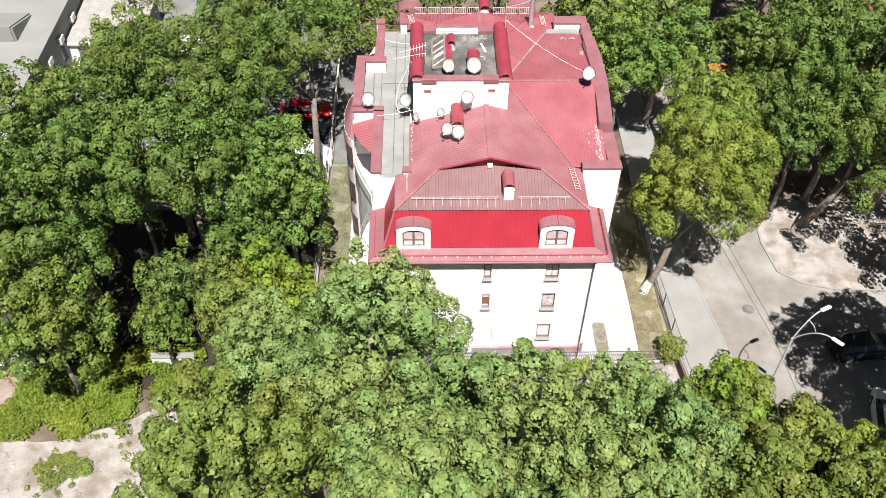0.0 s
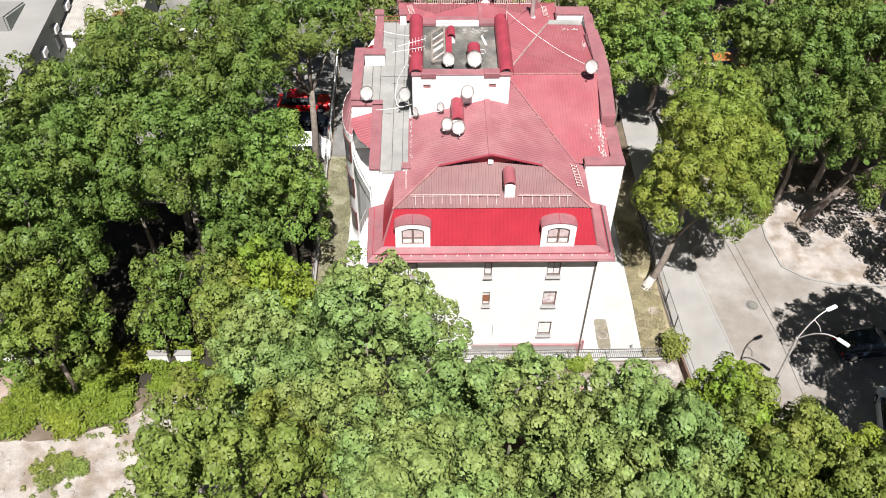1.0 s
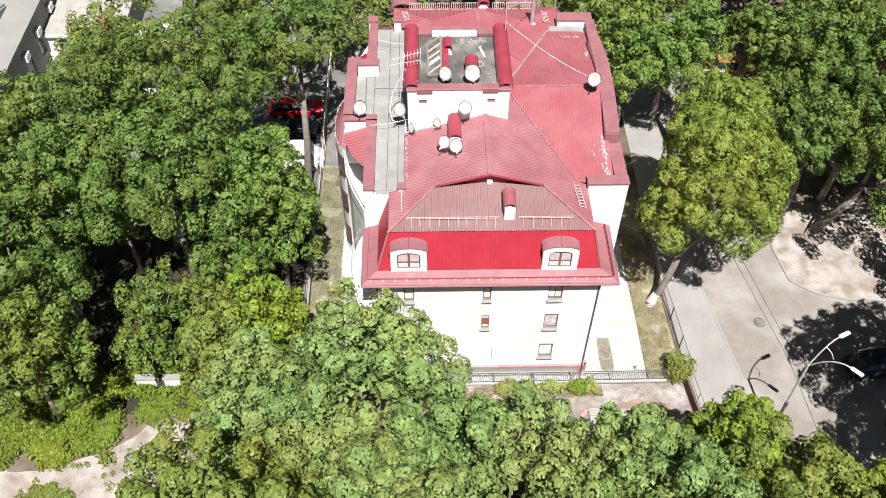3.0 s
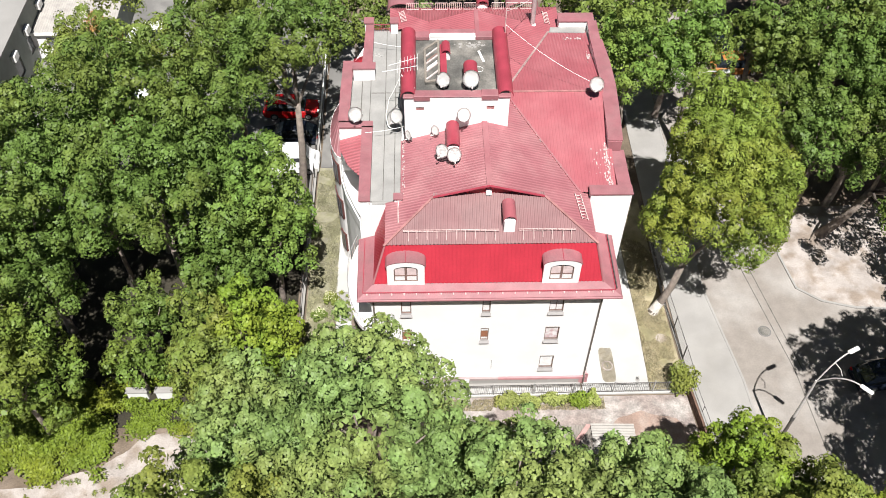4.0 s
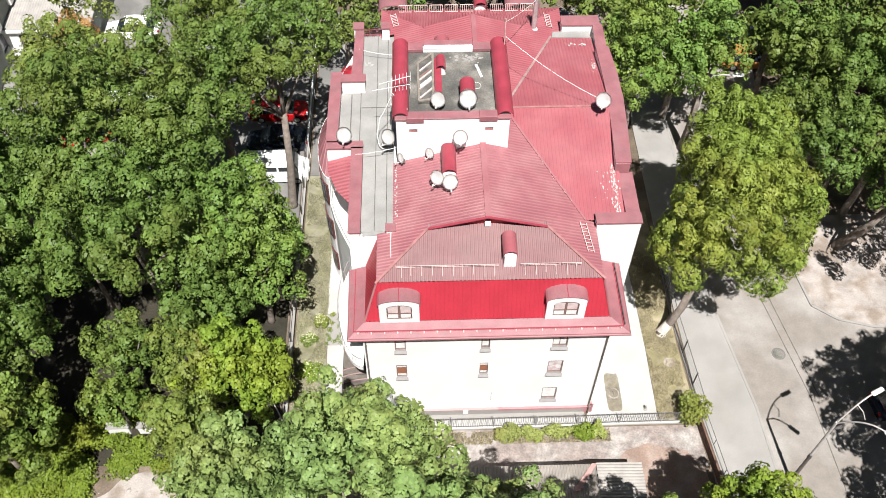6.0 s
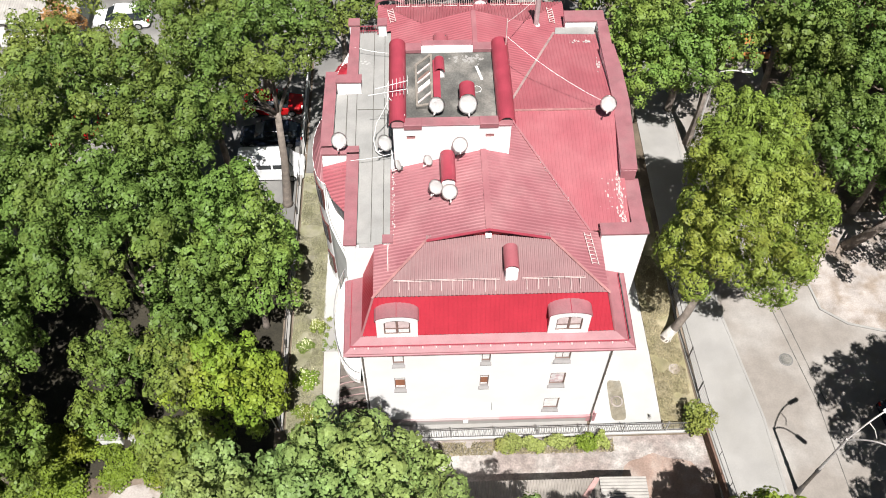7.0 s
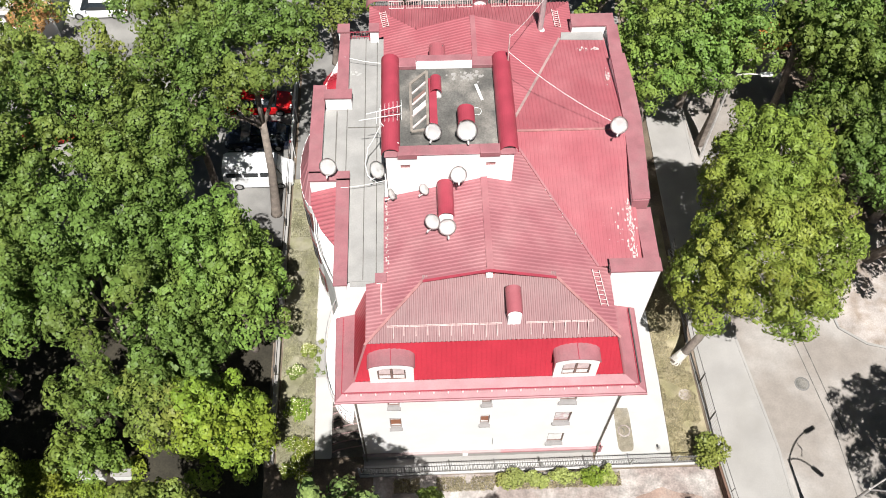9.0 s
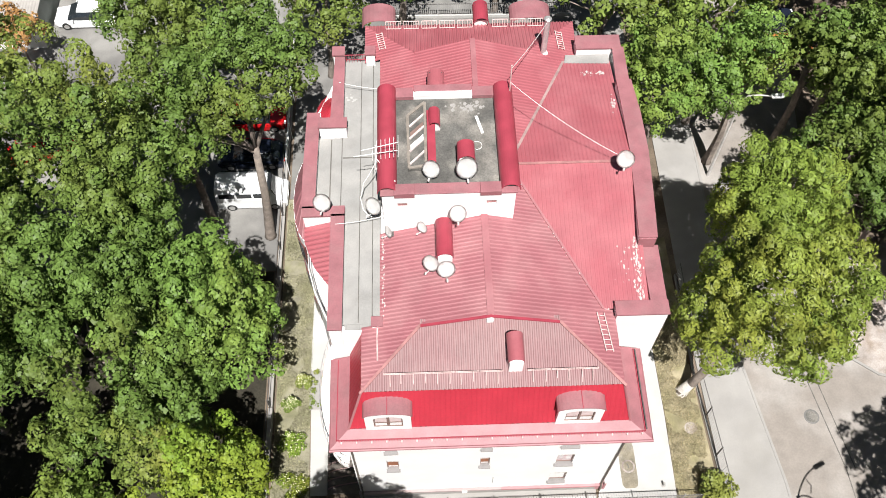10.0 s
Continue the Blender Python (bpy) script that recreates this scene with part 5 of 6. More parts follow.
for tx, ty, tz in ((20.42, 33.05, 8.85), (20.35, 31.0, 8.9)):
    a = Vector((19.05, 32.4, 7.1))
    c = Vector((tx, ty, tz))
    pts = []
    for i in range(11):
        t = i / 10
        h = 1 - (1 - t) ** 2.2
        pts.append((a.x + (c.x - a.x) * t, a.y + (c.y - a.y) * t, a.z + (c.z - a.z) * h))
    arm = part("arm", tube(B(), pts, 0.04, 8), M["lampgrey"], lamp)
    d = (Vector(pts[-1]) - Vector(pts[-2]))
    d.z = 0
    d.normalize()
    m = Matrix.Translation(c) @ d.to_track_quat("X", "Z").to_matrix().to_4x4()
    bm = bbox(-0.1, 0.60, -0.12, 0.12, -0.06, 0.08, 0.05, m)
    part("lantern", bm, M["white"], arm, "white lantern head")
    part("lens", bbox(0.06, 0.54, -0.09, 0.09, -0.085, -0.062, 0.0, m), M["glass"], arm)
# second lamp standing among the trees
l2 = thing("street_lamp", (17.6, 56.5, 0), "pale street lamp with one curved arm among trees", "street lamp")
part("pole", tube(B(), [(17.7, 56.5, 0), (17.7, 56.5, 7.4)], [0.1, 0.06], 8), M["lampgrey"], l2)
part("arm", tube(B(), [(17.7, 56.5, 7.3), (17.9, 56.4, 7.9), (18.4, 56.2, 8.2), (19.2, 56.0, 8.3)], 0.045, 6), M["lampgrey"], l2)
part("lantern", bbox(19.0, 19.7, 55.85, 56.15, 8.25, 8.42, 0.05), M["white"], l2)

# ---- vehicles ----
def car(x, y, heading, paint, label, L=4.3, W=1.75, H=1.45, van=False):
    e = thing("car" if not van else "van", (x, y, 0), label, "car" if not van else "van")
    m = Matrix.Translation((x, y, 0)) @ Matrix.Rotation(radians(heading), 4, "Z")

    def loft(secs, material, name, parent=e, lab=""):
        bm = B()
        rings = []
        for sx, w0, w1, z0, z1 in secs:
            r = 0.18 * (z1 - z0)
            prof = [(-w0, z0), (w0, z0), (w0 * 1.0, z0 + (z1 - z0) * 0.55), (w1, z1 - r), (w1 - r, z1), (-w1 + r, z1), (-w1, z1 - r), (-w0, z0 + (z1 - z0) * 0.55)]
            rings.append([bm.verts.new(m @ Vector((sx, a, z))) for a, z in prof])
        for a, c in zip(rings, rings[1:]):
            for i in range(8):
                bm.faces.new((a[i], a[(i + 1) % 8], c[(i + 1) % 8], c[i]))
        bm.faces.new(rings[0][::-1])
        bm.faces.new(rings[-1])
        bmesh.ops.recalc_face_normals(bm, faces=bm.faces[:])
        return part(name, bm, material, parent, lab)
    h = W / 2
    if van:
        loft([(-L / 2, h * 0.94, h * 0.86, 0.3, H * 0.94), (-L / 2 + 0.15, h, h * 0.9, 0.25, H), (L * 0.18, h, h * 0.9, 0.25, H), (L * 0.30, h, h * 0.86, 0.25, H * 0.9),
              (L * 0.36, h, h * 0.93, 0.25, H * 0.58), (L / 2 - 0.1, h * 0.95, h * 0.85, 0.28, H * 0.48), (L / 2, h * 0.85, h * 0.75, 0.35, H * 0.40)], M[paint], "body")
        for s in (-1, 1):
            for a, c in ((-0.44, -0.22), (-0.19, 0.02), (0.05, 0.22)):
                part("side_window", box(B(), L * a, L * c, s * (h * 0.955) - 0.02, s * (h * 0.955) + 0.02, H * 0.60, H * 0.86, m), M["carglass"], e)
        bm = B()
        vs = [bm.verts.new(m @ Vector(p)) for p in ((L * 0.345, -h * 0.8, H * 0.66), (L * 0.345, h * 0.8, H * 0.66), (L * 0.292, h * 0.74, H * 0.925), (L * 0.292, -h * 0.74, H * 0.925))]
        bm.faces.new(vs)
        bmesh.ops.solidify(bm, geom=bm.faces[:], thickness=-0.03)
        part("windscreen", bm, M["carglass"], e)
    else:
        loft([(-L / 2, h * 0.82, h * 0.76, 0.35, 0.72), (-L / 2 + 0.18, h * 0.96, h * 0.88, 0.25, 0.86), (-L * 0.1, h, h * 0.94, 0.22, 0.88), (L * 0.22, h, h * 0.92, 0.22, 0.86),
              (L / 2 - 0.25, h * 0.94, h * 0.82, 0.25, 0.74), (L / 2, h * 0.80, h * 0.7, 0.33, 0.6)], M[paint], "body")
        loft([(-L * 0.42, h * 0.85, h * 0.70, 0.84, 0.9), (-L * 0.30, h * 0.90, h * 0.66, 0.84, H * 0.97), (-L * 0.05, h * 0.92, h * 0.68, 0.84, H), (L * 0.08, h * 0.92, h * 0.66, 0.84, H * 0.97), (L * 0.26, h * 0.88, h * 0.74, 0.84, 0.9)], M["carglass"], "greenhouse", lab="dark car windows")
        loft([(-L * 0.31, h * 0.62, h * 0.60, H * 0.93, H * 0.985), (-L * 0.05, h * 0.70, h * 0.66, H * 0.95, H + 0.012), (L * 0.09, h * 0.64, h * 0.60, H * 0.93, H * 0.985)], M[paint], "roof_panel")
    for s in (-1, 1):
        part("headlight", bbox(L / 2 - 0.16, L / 2 - 0.02, s * h * 0.62 - 0.14, s * h * 0.62 + 0.14, 0.55, 0.68, 0.02, m), M["dish"], e)
        part("tail_light", bbox(-L / 2 + 0.0, -L / 2 + 0.12, s * h * 0.68 - 0.12, s * h * 0.68 + 0.12, 0.62, 0.78, 0.02, m), M["carred"], e)
        part("mirror", bbox(L * 0.16, L * 0.16 + 0.1, s * (h + 0.08) - 0.08, s * (h + 0.08) + 0.08, 0.88, 1.0, 0.02, m), M[paint], e)
        for wx in (-L * 0.30, L * 0.31):
            bm = B()
            a = m @ Vector((wx, s * h * 0.80, 0.31))
            c = m @ Vector((wx, s * h * 1.01, 0.31))
            wh = part("wheel", tube(bm, [a, c], 0.31, 14), M["rubber"], e)
            c2 = m @ Vector((wx, s * h * 1.02, 0.31))
            part("rim", tube(B(), [c, c2], 0.19, 12), M["steel"], wh)
    part("number_plate", bbox(L / 2 - 0.01, L / 2 + 0.015, -0.24, 0.24, 0.42, 0.52, 0.0, m), M["white"], e)
    return e


car(-10.9, 55.75, 0, "carwhite", "white minivan parked by the boundary wall", 4.3, 1.85, 1.95, True)
car(-11.2, 58.7, 180, "cardark", "dark blue car parked in tree shade")
car(-11.3, 61.7, 0, "carred", "bright red car parked under a tree")
car(-23.7, 71.2, 180, "carwhite", "white hatchback parked beside a garage")
car(-24.6, 59.6, 20, "carred", "red car parked under dense trees")
car(-18.8, 55.2, 10, "carwhite", "white car mostly hidden under trees")
car(-22.5, 62.5, 0, "carwhite", "white car parked under trees")
car(26.9, 36.8, 8, "cardark", "black car parked in tree shade")
car(26.6, 31.3, 75, "carwhite", "pale car parked in tree shade")
car(23.9, 69.4, 0, "cardark", "black car on the far street")
car(24.6, 66.5, 0, "caryellow", "orange car parked beyond trees", 4.2, 1.75, 1.5)

# ---- neighbouring buildings ----
nb = thing("office_building", (-42, 70, 0), "flat-roofed pale building with roof monitor", "building")
part("wall", wall_face(B(), 56, 92, 0, 4.9, [(58 + 3.2 * k, 59.3 + 3.2 * k, 1.2, 2.8) for k in range(9)], lambda a, d, z: (-32.6 - d, a, z), 0.3), M["greenwall"], nb)
part("wall", bbox(-62, -32.9, 56.0, 56.3, 0, 4.9), M["render"], nb)
for k in range(9):
    wdw = part("window", bbox(-32.78, -32.72, 58 + 3.2 * k, 59.3 + 3.2 * k, 1.2, 2.8), M["frame"], nb)
    part("pane", bbox(-32.715, -32.70, 58.08 + 3.2 * k, 59.22 + 3.2 * k, 1.28, 2.72), M["glass"], wdw)
part("roof", bbox(-62, -32.3, 55.7, 92, 4.9, 5.05), M["roofgrey"], nb)
part("monitor_wall", bbox(-60, -35.3, 65.2, 65.4, 5.05, 6.3), M["white"], nb)
part("monitor_roof", prism(B(), [(-60, 65.1), (-34.9, 65.1), (-34.9, 69.2), (-60, 69.2)], 5.06, [6.42, 6.42, 5.2, 5.2]), M["roofgrey"], nb)
part("monitor_end", prism(B(), [(-34.88, 65.15), (-34.7, 65.15), (-34.7, 69.0), (-34.88, 69.0)], 5.06, [6.3, 6.3, 5.15, 5.15]), M["greenwall"], nb)
for yy in (64.2, 67.5, 71.0):
    ac = part("air_conditioner", bbox(-32.58, -32.25, yy, yy + 0.85, 3.1, 3.7, 0.03), M["white"], nb)
gar = thing("garage", (-29.5, 72, 0), "white garage with corrugated sheet roof", "garage")
part("wall", wall_face(B(), -33.0, -26.2, 0, 2.6, [(-31.6, -30.2, 1.0, 2.1), (-29.4, -28.6, 1.0, 2.1)], lambda a, d, z: (a, 68.7 + d, z), 0.25), M["render"], gar)
part("wall", bbox(-26.45, -26.2, 68.951, 76, 0, 2.6), M["greenwall"], gar)
for a, c in ((-31.6, -30.2), (-29.4, -28.6)):
    wdw = part("window", bbox(a, c, 68.80, 68.86, 1.0, 2.1), M["frame"], gar)
    part("pane", bbox(a + 0.07, c - 0.07, 68.79, 68.80, 1.07, 2.03), M["glass"], wdw)
part("roof", corrugated("x", [(-33.2, -26.0, 68.5, 68.5, 76.2, 76.2)], lambda x, y: 2.66 + 0.05 * (y - 68.5), 0.2, 0.04), M["slate2"], gar)
part("fascia", bbox(-33.2, -26.0, 68.44, 68.495, 2.45, 2.72), M["white"], gar)
bh = thing("side_building", (40, 66, 0), "brown rendered building behind trees", "building")
part("wall", bbox(33.5, 46, 60, 80, 0, 6), M["brown"], bh)
part("roof", bbox(33.1, 46.4, 59.6, 80.4, 6.0, 6.25), M["brown"], bh)
part("gutter", tube(B(), [(33.1, 59.6, 6.1), (33.1, 80.4, 6.1)], 0.09, 6), M["steel"], bh)

# ---- plants ----
rng = np.random.default_rng(7)


def leaf_mesh(name, p, nv, size, aspect, material, parent):
    """Folded leaves at points, facing given ways: one mesh."""
    n = len(p)
    a = np.cross(nv, rng.normal(size=(n, 3)))
    a /= np.linalg.norm(a, axis=1)[:, None]
    b = np.cross(nv, a)
    L = size * (0.65 + 0.7 * rng.random(n))
    a *= (L / 2)[:, None]
    b *= (L * aspect / 2)[:, None]
    k = nv * (L * 0.10)[:, None]
    v = np.stack((p - a, p + b + k - a * 0.1, p + a, p - b + k - a * 0.1), axis=1).reshape(-1, 3)
    me = bpy.data.meshes.new(name)
    me.vertices.add(4 * n)
    me.vertices.foreach_set("co", v.ravel())
    me.loops.add(4 * n)
    me.loops.foreach_set("vertex_index", np.arange(4 * n, dtype=np.int32))
    me.polygons.add(n)
    me.polygons.foreach_set("loop_start", np.arange(0, 4 * n, 4, dtype=np.int32))
    me.update(calc_edges=True)
    me.materials.append(material)
    ob = new(name, me)
    if parent:
        ob.parent = parent
        ob.matrix_parent_inverse = parent.matrix_basis.inverted()
    return ob


def leaves(name, centres, radii, per, size, material, parent=None, up=0.35, aspect=0.62, shell=(0.55, 1.06)):
    """Small folded leaves round clump centres: one mesh."""
    c = np.repeat(np.asarray(centres, float), per, axis=0)
    r = np.repeat(np.asarray(radii, float), per, axis=0)
    n = len(c)
    d = rng.normal(size=(n, 3))
    d[:, 2] += up
    d /= np.linalg.norm(d, axis=1)[:, None]
    u = shell[0] + (shell[1] - shell[0]) * rng.random(n) ** 0.6
    p = c + d * r * u[:, None]
    nv = d * 0.55 + rng.normal(size=(n, 3)) * 0.42 + np.array([0.0, -0.05, 0.55])
    nv /= np.linalg.norm(nv, axis=1)[:, None]
    return leaf_mesh(name, p, nv, size, aspect, material, parent)


def crown_boughs(centre, rad, rc, seed, gap, hollow, lump):
    """Tall rounded boughs packed over an uneven shell, with clefts between them, and a smaller deeper layer."""
    c, r = np.array(centre), np.array(rad)
    out, rr = [], []
    small = min(1.0, 0.45 + 0.15 * min(rad))
    for layer, tries in ((0, 1700), (1, 70)):
        for k in range(tries):
            d = rng.normal(size=3)
            d /= np.linalg.norm(d)
            if d[2] < -0.4:
                continue
            f = 0.93 + lump * noise.noise((d[0] * 1.5 + seed, d[1] * 1.5, d[2] * 1.5)) + 0.08 * rng.normal() * (1 - layer)
            q = rc * small * (0.60 + 0.75 * rng.random() ** 1.4)
            p = c + d * np.maximum(r - q * 0.8, 0.3) * f * (0.62 if layer else 1.0)
            if not layer and noise.noise((p[0] * 0.42 + seed, p[1] * 0.42, p[2] * 0.30)) < hollow:
                continue
            if out:
                o = (np.array(out) - p) * np.array((1, 1, 0.72))
                if np.any(np.linalg.norm(o, axis=1) < gap * (q + np.array(rr))):
                    continue
            out.append(tuple(p))
            rr.append(q)
    return np.array(out), np.array(rr)


def hashed(cell, k):
    h = np.sin(cell @ np.array((12.9898, 78.233, 37.719)) + k * 17.17) * 43758.5453
    return (h - np.floor(h)) * 2 - 1


def bough_leaves(name, cs, rr, away, cover, size, aspect, tuft, tilt, material, parent):
    """Small folded leaves over the outside of each bough; leaves of one tuft share a tilt and a rise. One mesh."""
    k = np.maximum(8, cover * 9.0 * rr * rr / (0.5 * aspect * size * size)).astype(int)
    c, q, o = (np.repeat(a, k, axis=0) for a in (cs, rr, away))
    n = len(c)
    d = rng.normal(size=(n, 3)) + 0.45 * o + np.array((0, 0, 0.40))
    d /= np.linalg.norm(d, axis=1)[:, None]
    p = c + d * q[:, None] * np.array((1.0, 1.0, 1.18))
    cell = np.floor(p / tuft + 0.25 * np.sin(p[:, [1, 2, 0]] * 3.1))
    p = p + d * (0.48 * tuft * hashed(cell, 1) + 0.10 * tuft * rng.normal(size=n))[:, None]
    turn = np.stack([hashed(cell, j) for j in (2, 3, 4)], 1)
    nv = d * np.array((1.0, 1.0, 0.9)) + tilt * turn + rng.normal(size=(n, 3)) * 0.22 + np.array((0.0, 0.0, 0.12))
    nv /= np.linalg.norm(nv, axis=1)[:, None]
    return leaf_mesh(name, p, nv, size, aspect, material, parent)


TREES = 0
FAR = dict(size=0.28, rc=0.85, tuft=0.42)
SPARSE = dict(rc=0.62, hollow=0.16)
FG = dict(size=0.155, rc=0.58, tuft=0.30, tilt=0.34, cover=1.3, gap=0.80, hollow=-0.12)
FEATHER = dict(size=0.19, rc=0.72, tuft=0.34, aspect=0.42, lump=0.42, gap=0.76, hollow=-0.2)


def tree(base, centre, rad, leaf, label, size=0.168, rc=0.62, cover=1.12, tuft=0.34, tilt=0.42, trunk=0.24, lime=False, gap=0.86, hollow=0.04, fork=None, limbs=5, aspect=0.75, lump=0.26):
    global TREES
    TREES += 1
    t = thing("tree", (base[0], base[1], 0), label, "tree")
    cs, rr = crown_boughs(centre, rad, rc, TREES * 3.7, gap, hollow, lump)
    away = cs - np.array(centre)
    away /= np.linalg.norm(away, axis=1)[:, None]
    bough_leaves("crown", cs, rr, away, cover, size, aspect, tuft, tilt, LEAF[leaf], t)
    leaves("inner_foliage", np.array(centre) + (cs - np.array(centre)) * 0.55, np.stack((rr, rr, rr), 1), 7, 0.34, LEAF[leaf], t, up=0.0, aspect=0.8, shell=(0.1, 0.9))
    top = Vector(fork) if fork else Vector((base[0] * 0.35 + centre[0] * 0.65, base[1] * 0.35 + centre[1] * 0.65, centre[2] - rad[2] * 0.55))
    b0 = Vector((base[0], base[1], 0))
    mid = b0.lerp(top, 0.5) + Vector((0.12, -0.1, 0))
    part("trunk", tube(B(), [b0 - Vector((0, 0, 0.1)), b0 + Vector((0, 0, 0.25)), b0.lerp(mid, 0.5), mid, top], [trunk * 1.55, trunk * 1.15, trunk, trunk * 0.88, trunk * 0.72], 10), M["bark"], t, smooth=True)
    if lime:
        part("limewash", tube(B(), [b0, b0 + Vector((0, 0, 0.27)), b0.lerp(mid, 0.42)], [trunk * 1.62, trunk * 1.20, trunk * 1.06], 10, cap=False), M["lime"], t, "whitewashed trunk foot", smooth=True)
    idx = rng.choice(len(cs), min(limbs, len(cs)), replace=False)
    for i in idx:
        e = top.lerp(Vector(cs[i]), 0.82)
        q = top.lerp(e, 0.5) + Vector((rng.normal() * 0.3, rng.normal() * 0.3, 0.1))
        part("limb", tube(B(), [top - Vector((0, 0, 0.3)), top.lerp(q, 0.55), q, e], [trunk * 0.5, trunk * 0.36, trunk * 0.24, 0.03], 7), M["bark"], t, smooth=True)
    return t


OAK = "broad oak with dense dark green foliage"
FRESH = "tall broadleaf tree with light green foliage"
# in front of the house
SPREAD = "spreading tree with olive green foliage"
tree((-3.6, 26.4), (-3.9, 27.0, 12.6), (4.0, 4.2, 5.2), "fresh", FRESH, **FG)
tree((2.2, 23.4), (2.2, 23.4, 10.8), (3.7, 4.2, 5.0), "fresh", FRESH, **FG)
tree((7.2, 22.0), (7.2, 22.0, 12.0), (4.5, 4.2, 5.4), "fresh", FRESH, **FG)
tree((0.5, 27.2), (0.4, 27.3, 8.4), (2.3, 2.2, 3.6), "fresh", FRESH, trunk=0.16, **FG)
tree((9.4, 25.0), (9.2, 25.1, 8.0), (3.0, 2.8, 3.5), "olive", SPREAD, trunk=0.18, **FG)
tree((13.4, 27.0), (13.3, 27.0, 7.2), (2.8, 2.5, 3.8), "yellow", "small tree with yellow-green leaves beside a brick wall", trunk=0.12, **FG)
tree((15.0, 24.0), (15.0, 24.0, 8.4), (3.2, 3.2, 4.2), "olive", SPREAD, **FG)
tree((17.6, 25.2), (17.6, 25.2, 6.0), (2.9, 2.7, 3.4), "olive", "small tree with olive leaves beside the street", trunk=0.12, **FG)
tree((20.0, 22.6), (20.4, 23.4, 7.2), (2.9, 2.7, 3.6), "yellow", "small tree with yellow-green leaves at the street edge", trunk=0.14, **FG)
tree((12.2, 20.4), (12.2, 20.4, 9.2), (4.2, 4.0, 4.8), "olive", SPREAD, **FG)
tree((17.4, 19.6), (17.4, 19.6, 8.6), (3.8, 3.8, 4.6), "olive", SPREAD, **FG)
tree((-8.7, 27.4), (-8.9, 27.3, 10.6), (3.0, 3.2, 4.6), "fresh", FRESH, **FG)
tree((-11.4, 31.2), (-11.4, 31.0, 8.4), (2.0, 2.0, 4.4), "olive", "slender tree with olive leaves beside the path", trunk=0.15, **FG)
tree((-9.4, 21.4), (-9.3, 21.4, 12.0), (4.2, 4.6, 5.6), "olive", SPREAD, **FG)
tree((-1.6, 19.4), (-1.6, 19.4, 11.6), (4.2, 4.0, 5.2), "fresh", FRESH, **FG)
tree((4.0, 15.5), (4.0, 15.5, 11.5), (5.0, 4.5, 5.0), "fresh", FRESH, **FAR)
tree((-7.0, 14.5), (-7.0, 14.5, 12.0), (5.0, 4.5, 5.0), "olive", SPREAD, **FAR)
tree((13.5, 14.0), (13.5, 14.0, 10.5), (5.0, 4.5, 4.5), "olive", SPREAD, **FAR)
# left of the boundary wall
tree((-15.5, 41.4), (-15.4, 41.4, 11.2), (4.4, 3.8, 4.6), "oak", OAK)
tree((-24.3, 37.0), (-24.3, 36.8, 9.2), (4.9, 4.8, 6.2), "oak", OAK)
tree((-23.4, 41.2), (-23.6, 41.0, 9.5), (3.7, 3.3, 5.2), "oak", OAK)
tree((-22.6, 33.6), (-22.5, 33.2, 7.6), (3.6, 3.2, 5.0), "mid", "tree with mid-green foliage at the path edge", trunk=0.16)
tree((-18.4, 47.8), (-18.3, 47.8, 11.3), (4.8, 4.4, 5.8), "oak", OAK)
tree((-13.6, 44.8), (-13.6, 44.8, 9.6), (3.3, 3.3, 5.8), "oak", OAK)
tree((-12.4, 40.2), (-12.4, 40.2, 6.6), (2.5, 2.3, 4.0), "oak", OAK, trunk=0.15)
tree((-19.6, 43.6), (-19.6, 43.4, 9.0), (2.6, 2.5, 4.6), "oak", OAK, trunk=0.16)
tree((-10.4, 43.6), (-10.2, 43.4, 7.9), (2.7, 3.3, 5.8), "maple", "maple with dense bright green foliage", trunk=0.18, hollow=-0.25)
tree((-11.2, 37.2), (-10.9, 36.7, 5.3), (3.0, 2.9, 4.3), "yellow", "small tree with yellow-green foliage", trunk=0.14)
tree((-17.4, 39.2), (-17.4, 39.0, 4.6), (2.0, 1.8, 2.8), "oak", "small oak with dark green leaves", trunk=0.11)
tree((-17.7, 36.6), (-17.6, 36.2, 3.4), (1.7, 1.5, 2.3), "mid", "low bushy tree with mid-green leaves", trunk=0.1)
tree((-13.9, 38.3), (-13.8, 38.2, 5.0), (2.0, 1.8, 3.0), "olive", "small tree with olive leaves", trunk=0.1)
forked = tree((-9.75, 52.95), (-9.6, 55.6, 11.7), (3.7, 3.5, 3.0), "oak", "oak with a bare leaning trunk and high crown", trunk=0.27, fork=(-9.4, 53.9, 7.7))
part("limb", tube(B(), [(-9.35, 53.8, 7.3), (-10.2, 53.9, 8.0), (-11.7, 54.0, 8.4), (-12.6, 54.2, 9.2)], [0.15, 0.12, 0.09, 0.04], 7), M["bark"], forked, smooth=True)
tree((-13.4, 54.2), (-13.4, 54.2, 9.8), (3.0, 3.2, 4.0), "oak", OAK)
tree((-14.6, 49.2), (-14.5, 49.0, 12.0), (3.4, 3.2, 5.2), "oak", OAK)
tree((-24.4, 45.6), (-24.4, 45.4, 9.8), (4.8, 4.8, 6.2), "oak", OAK)
tree((-28.5, 39.5), (-28.5, 39.5, 9.5), (4.8, 4.8, 6.0), "oak", OAK)
tree((-20.5, 55.0), (-20.5, 55.2, 10.0), (4.2, 3.6, 5.2), "olive", SPREAD, **SPARSE)
tree((-26.5, 50.5), (-26.5, 50.5, 7.0), (4.0, 3.6, 4.6), "oak", OAK, **FAR)
tree((-16.6, 62.2), (-16.6, 62.2, 9.0), (3.0, 3.0, 4.2), "oak", OAK, **SPARSE)
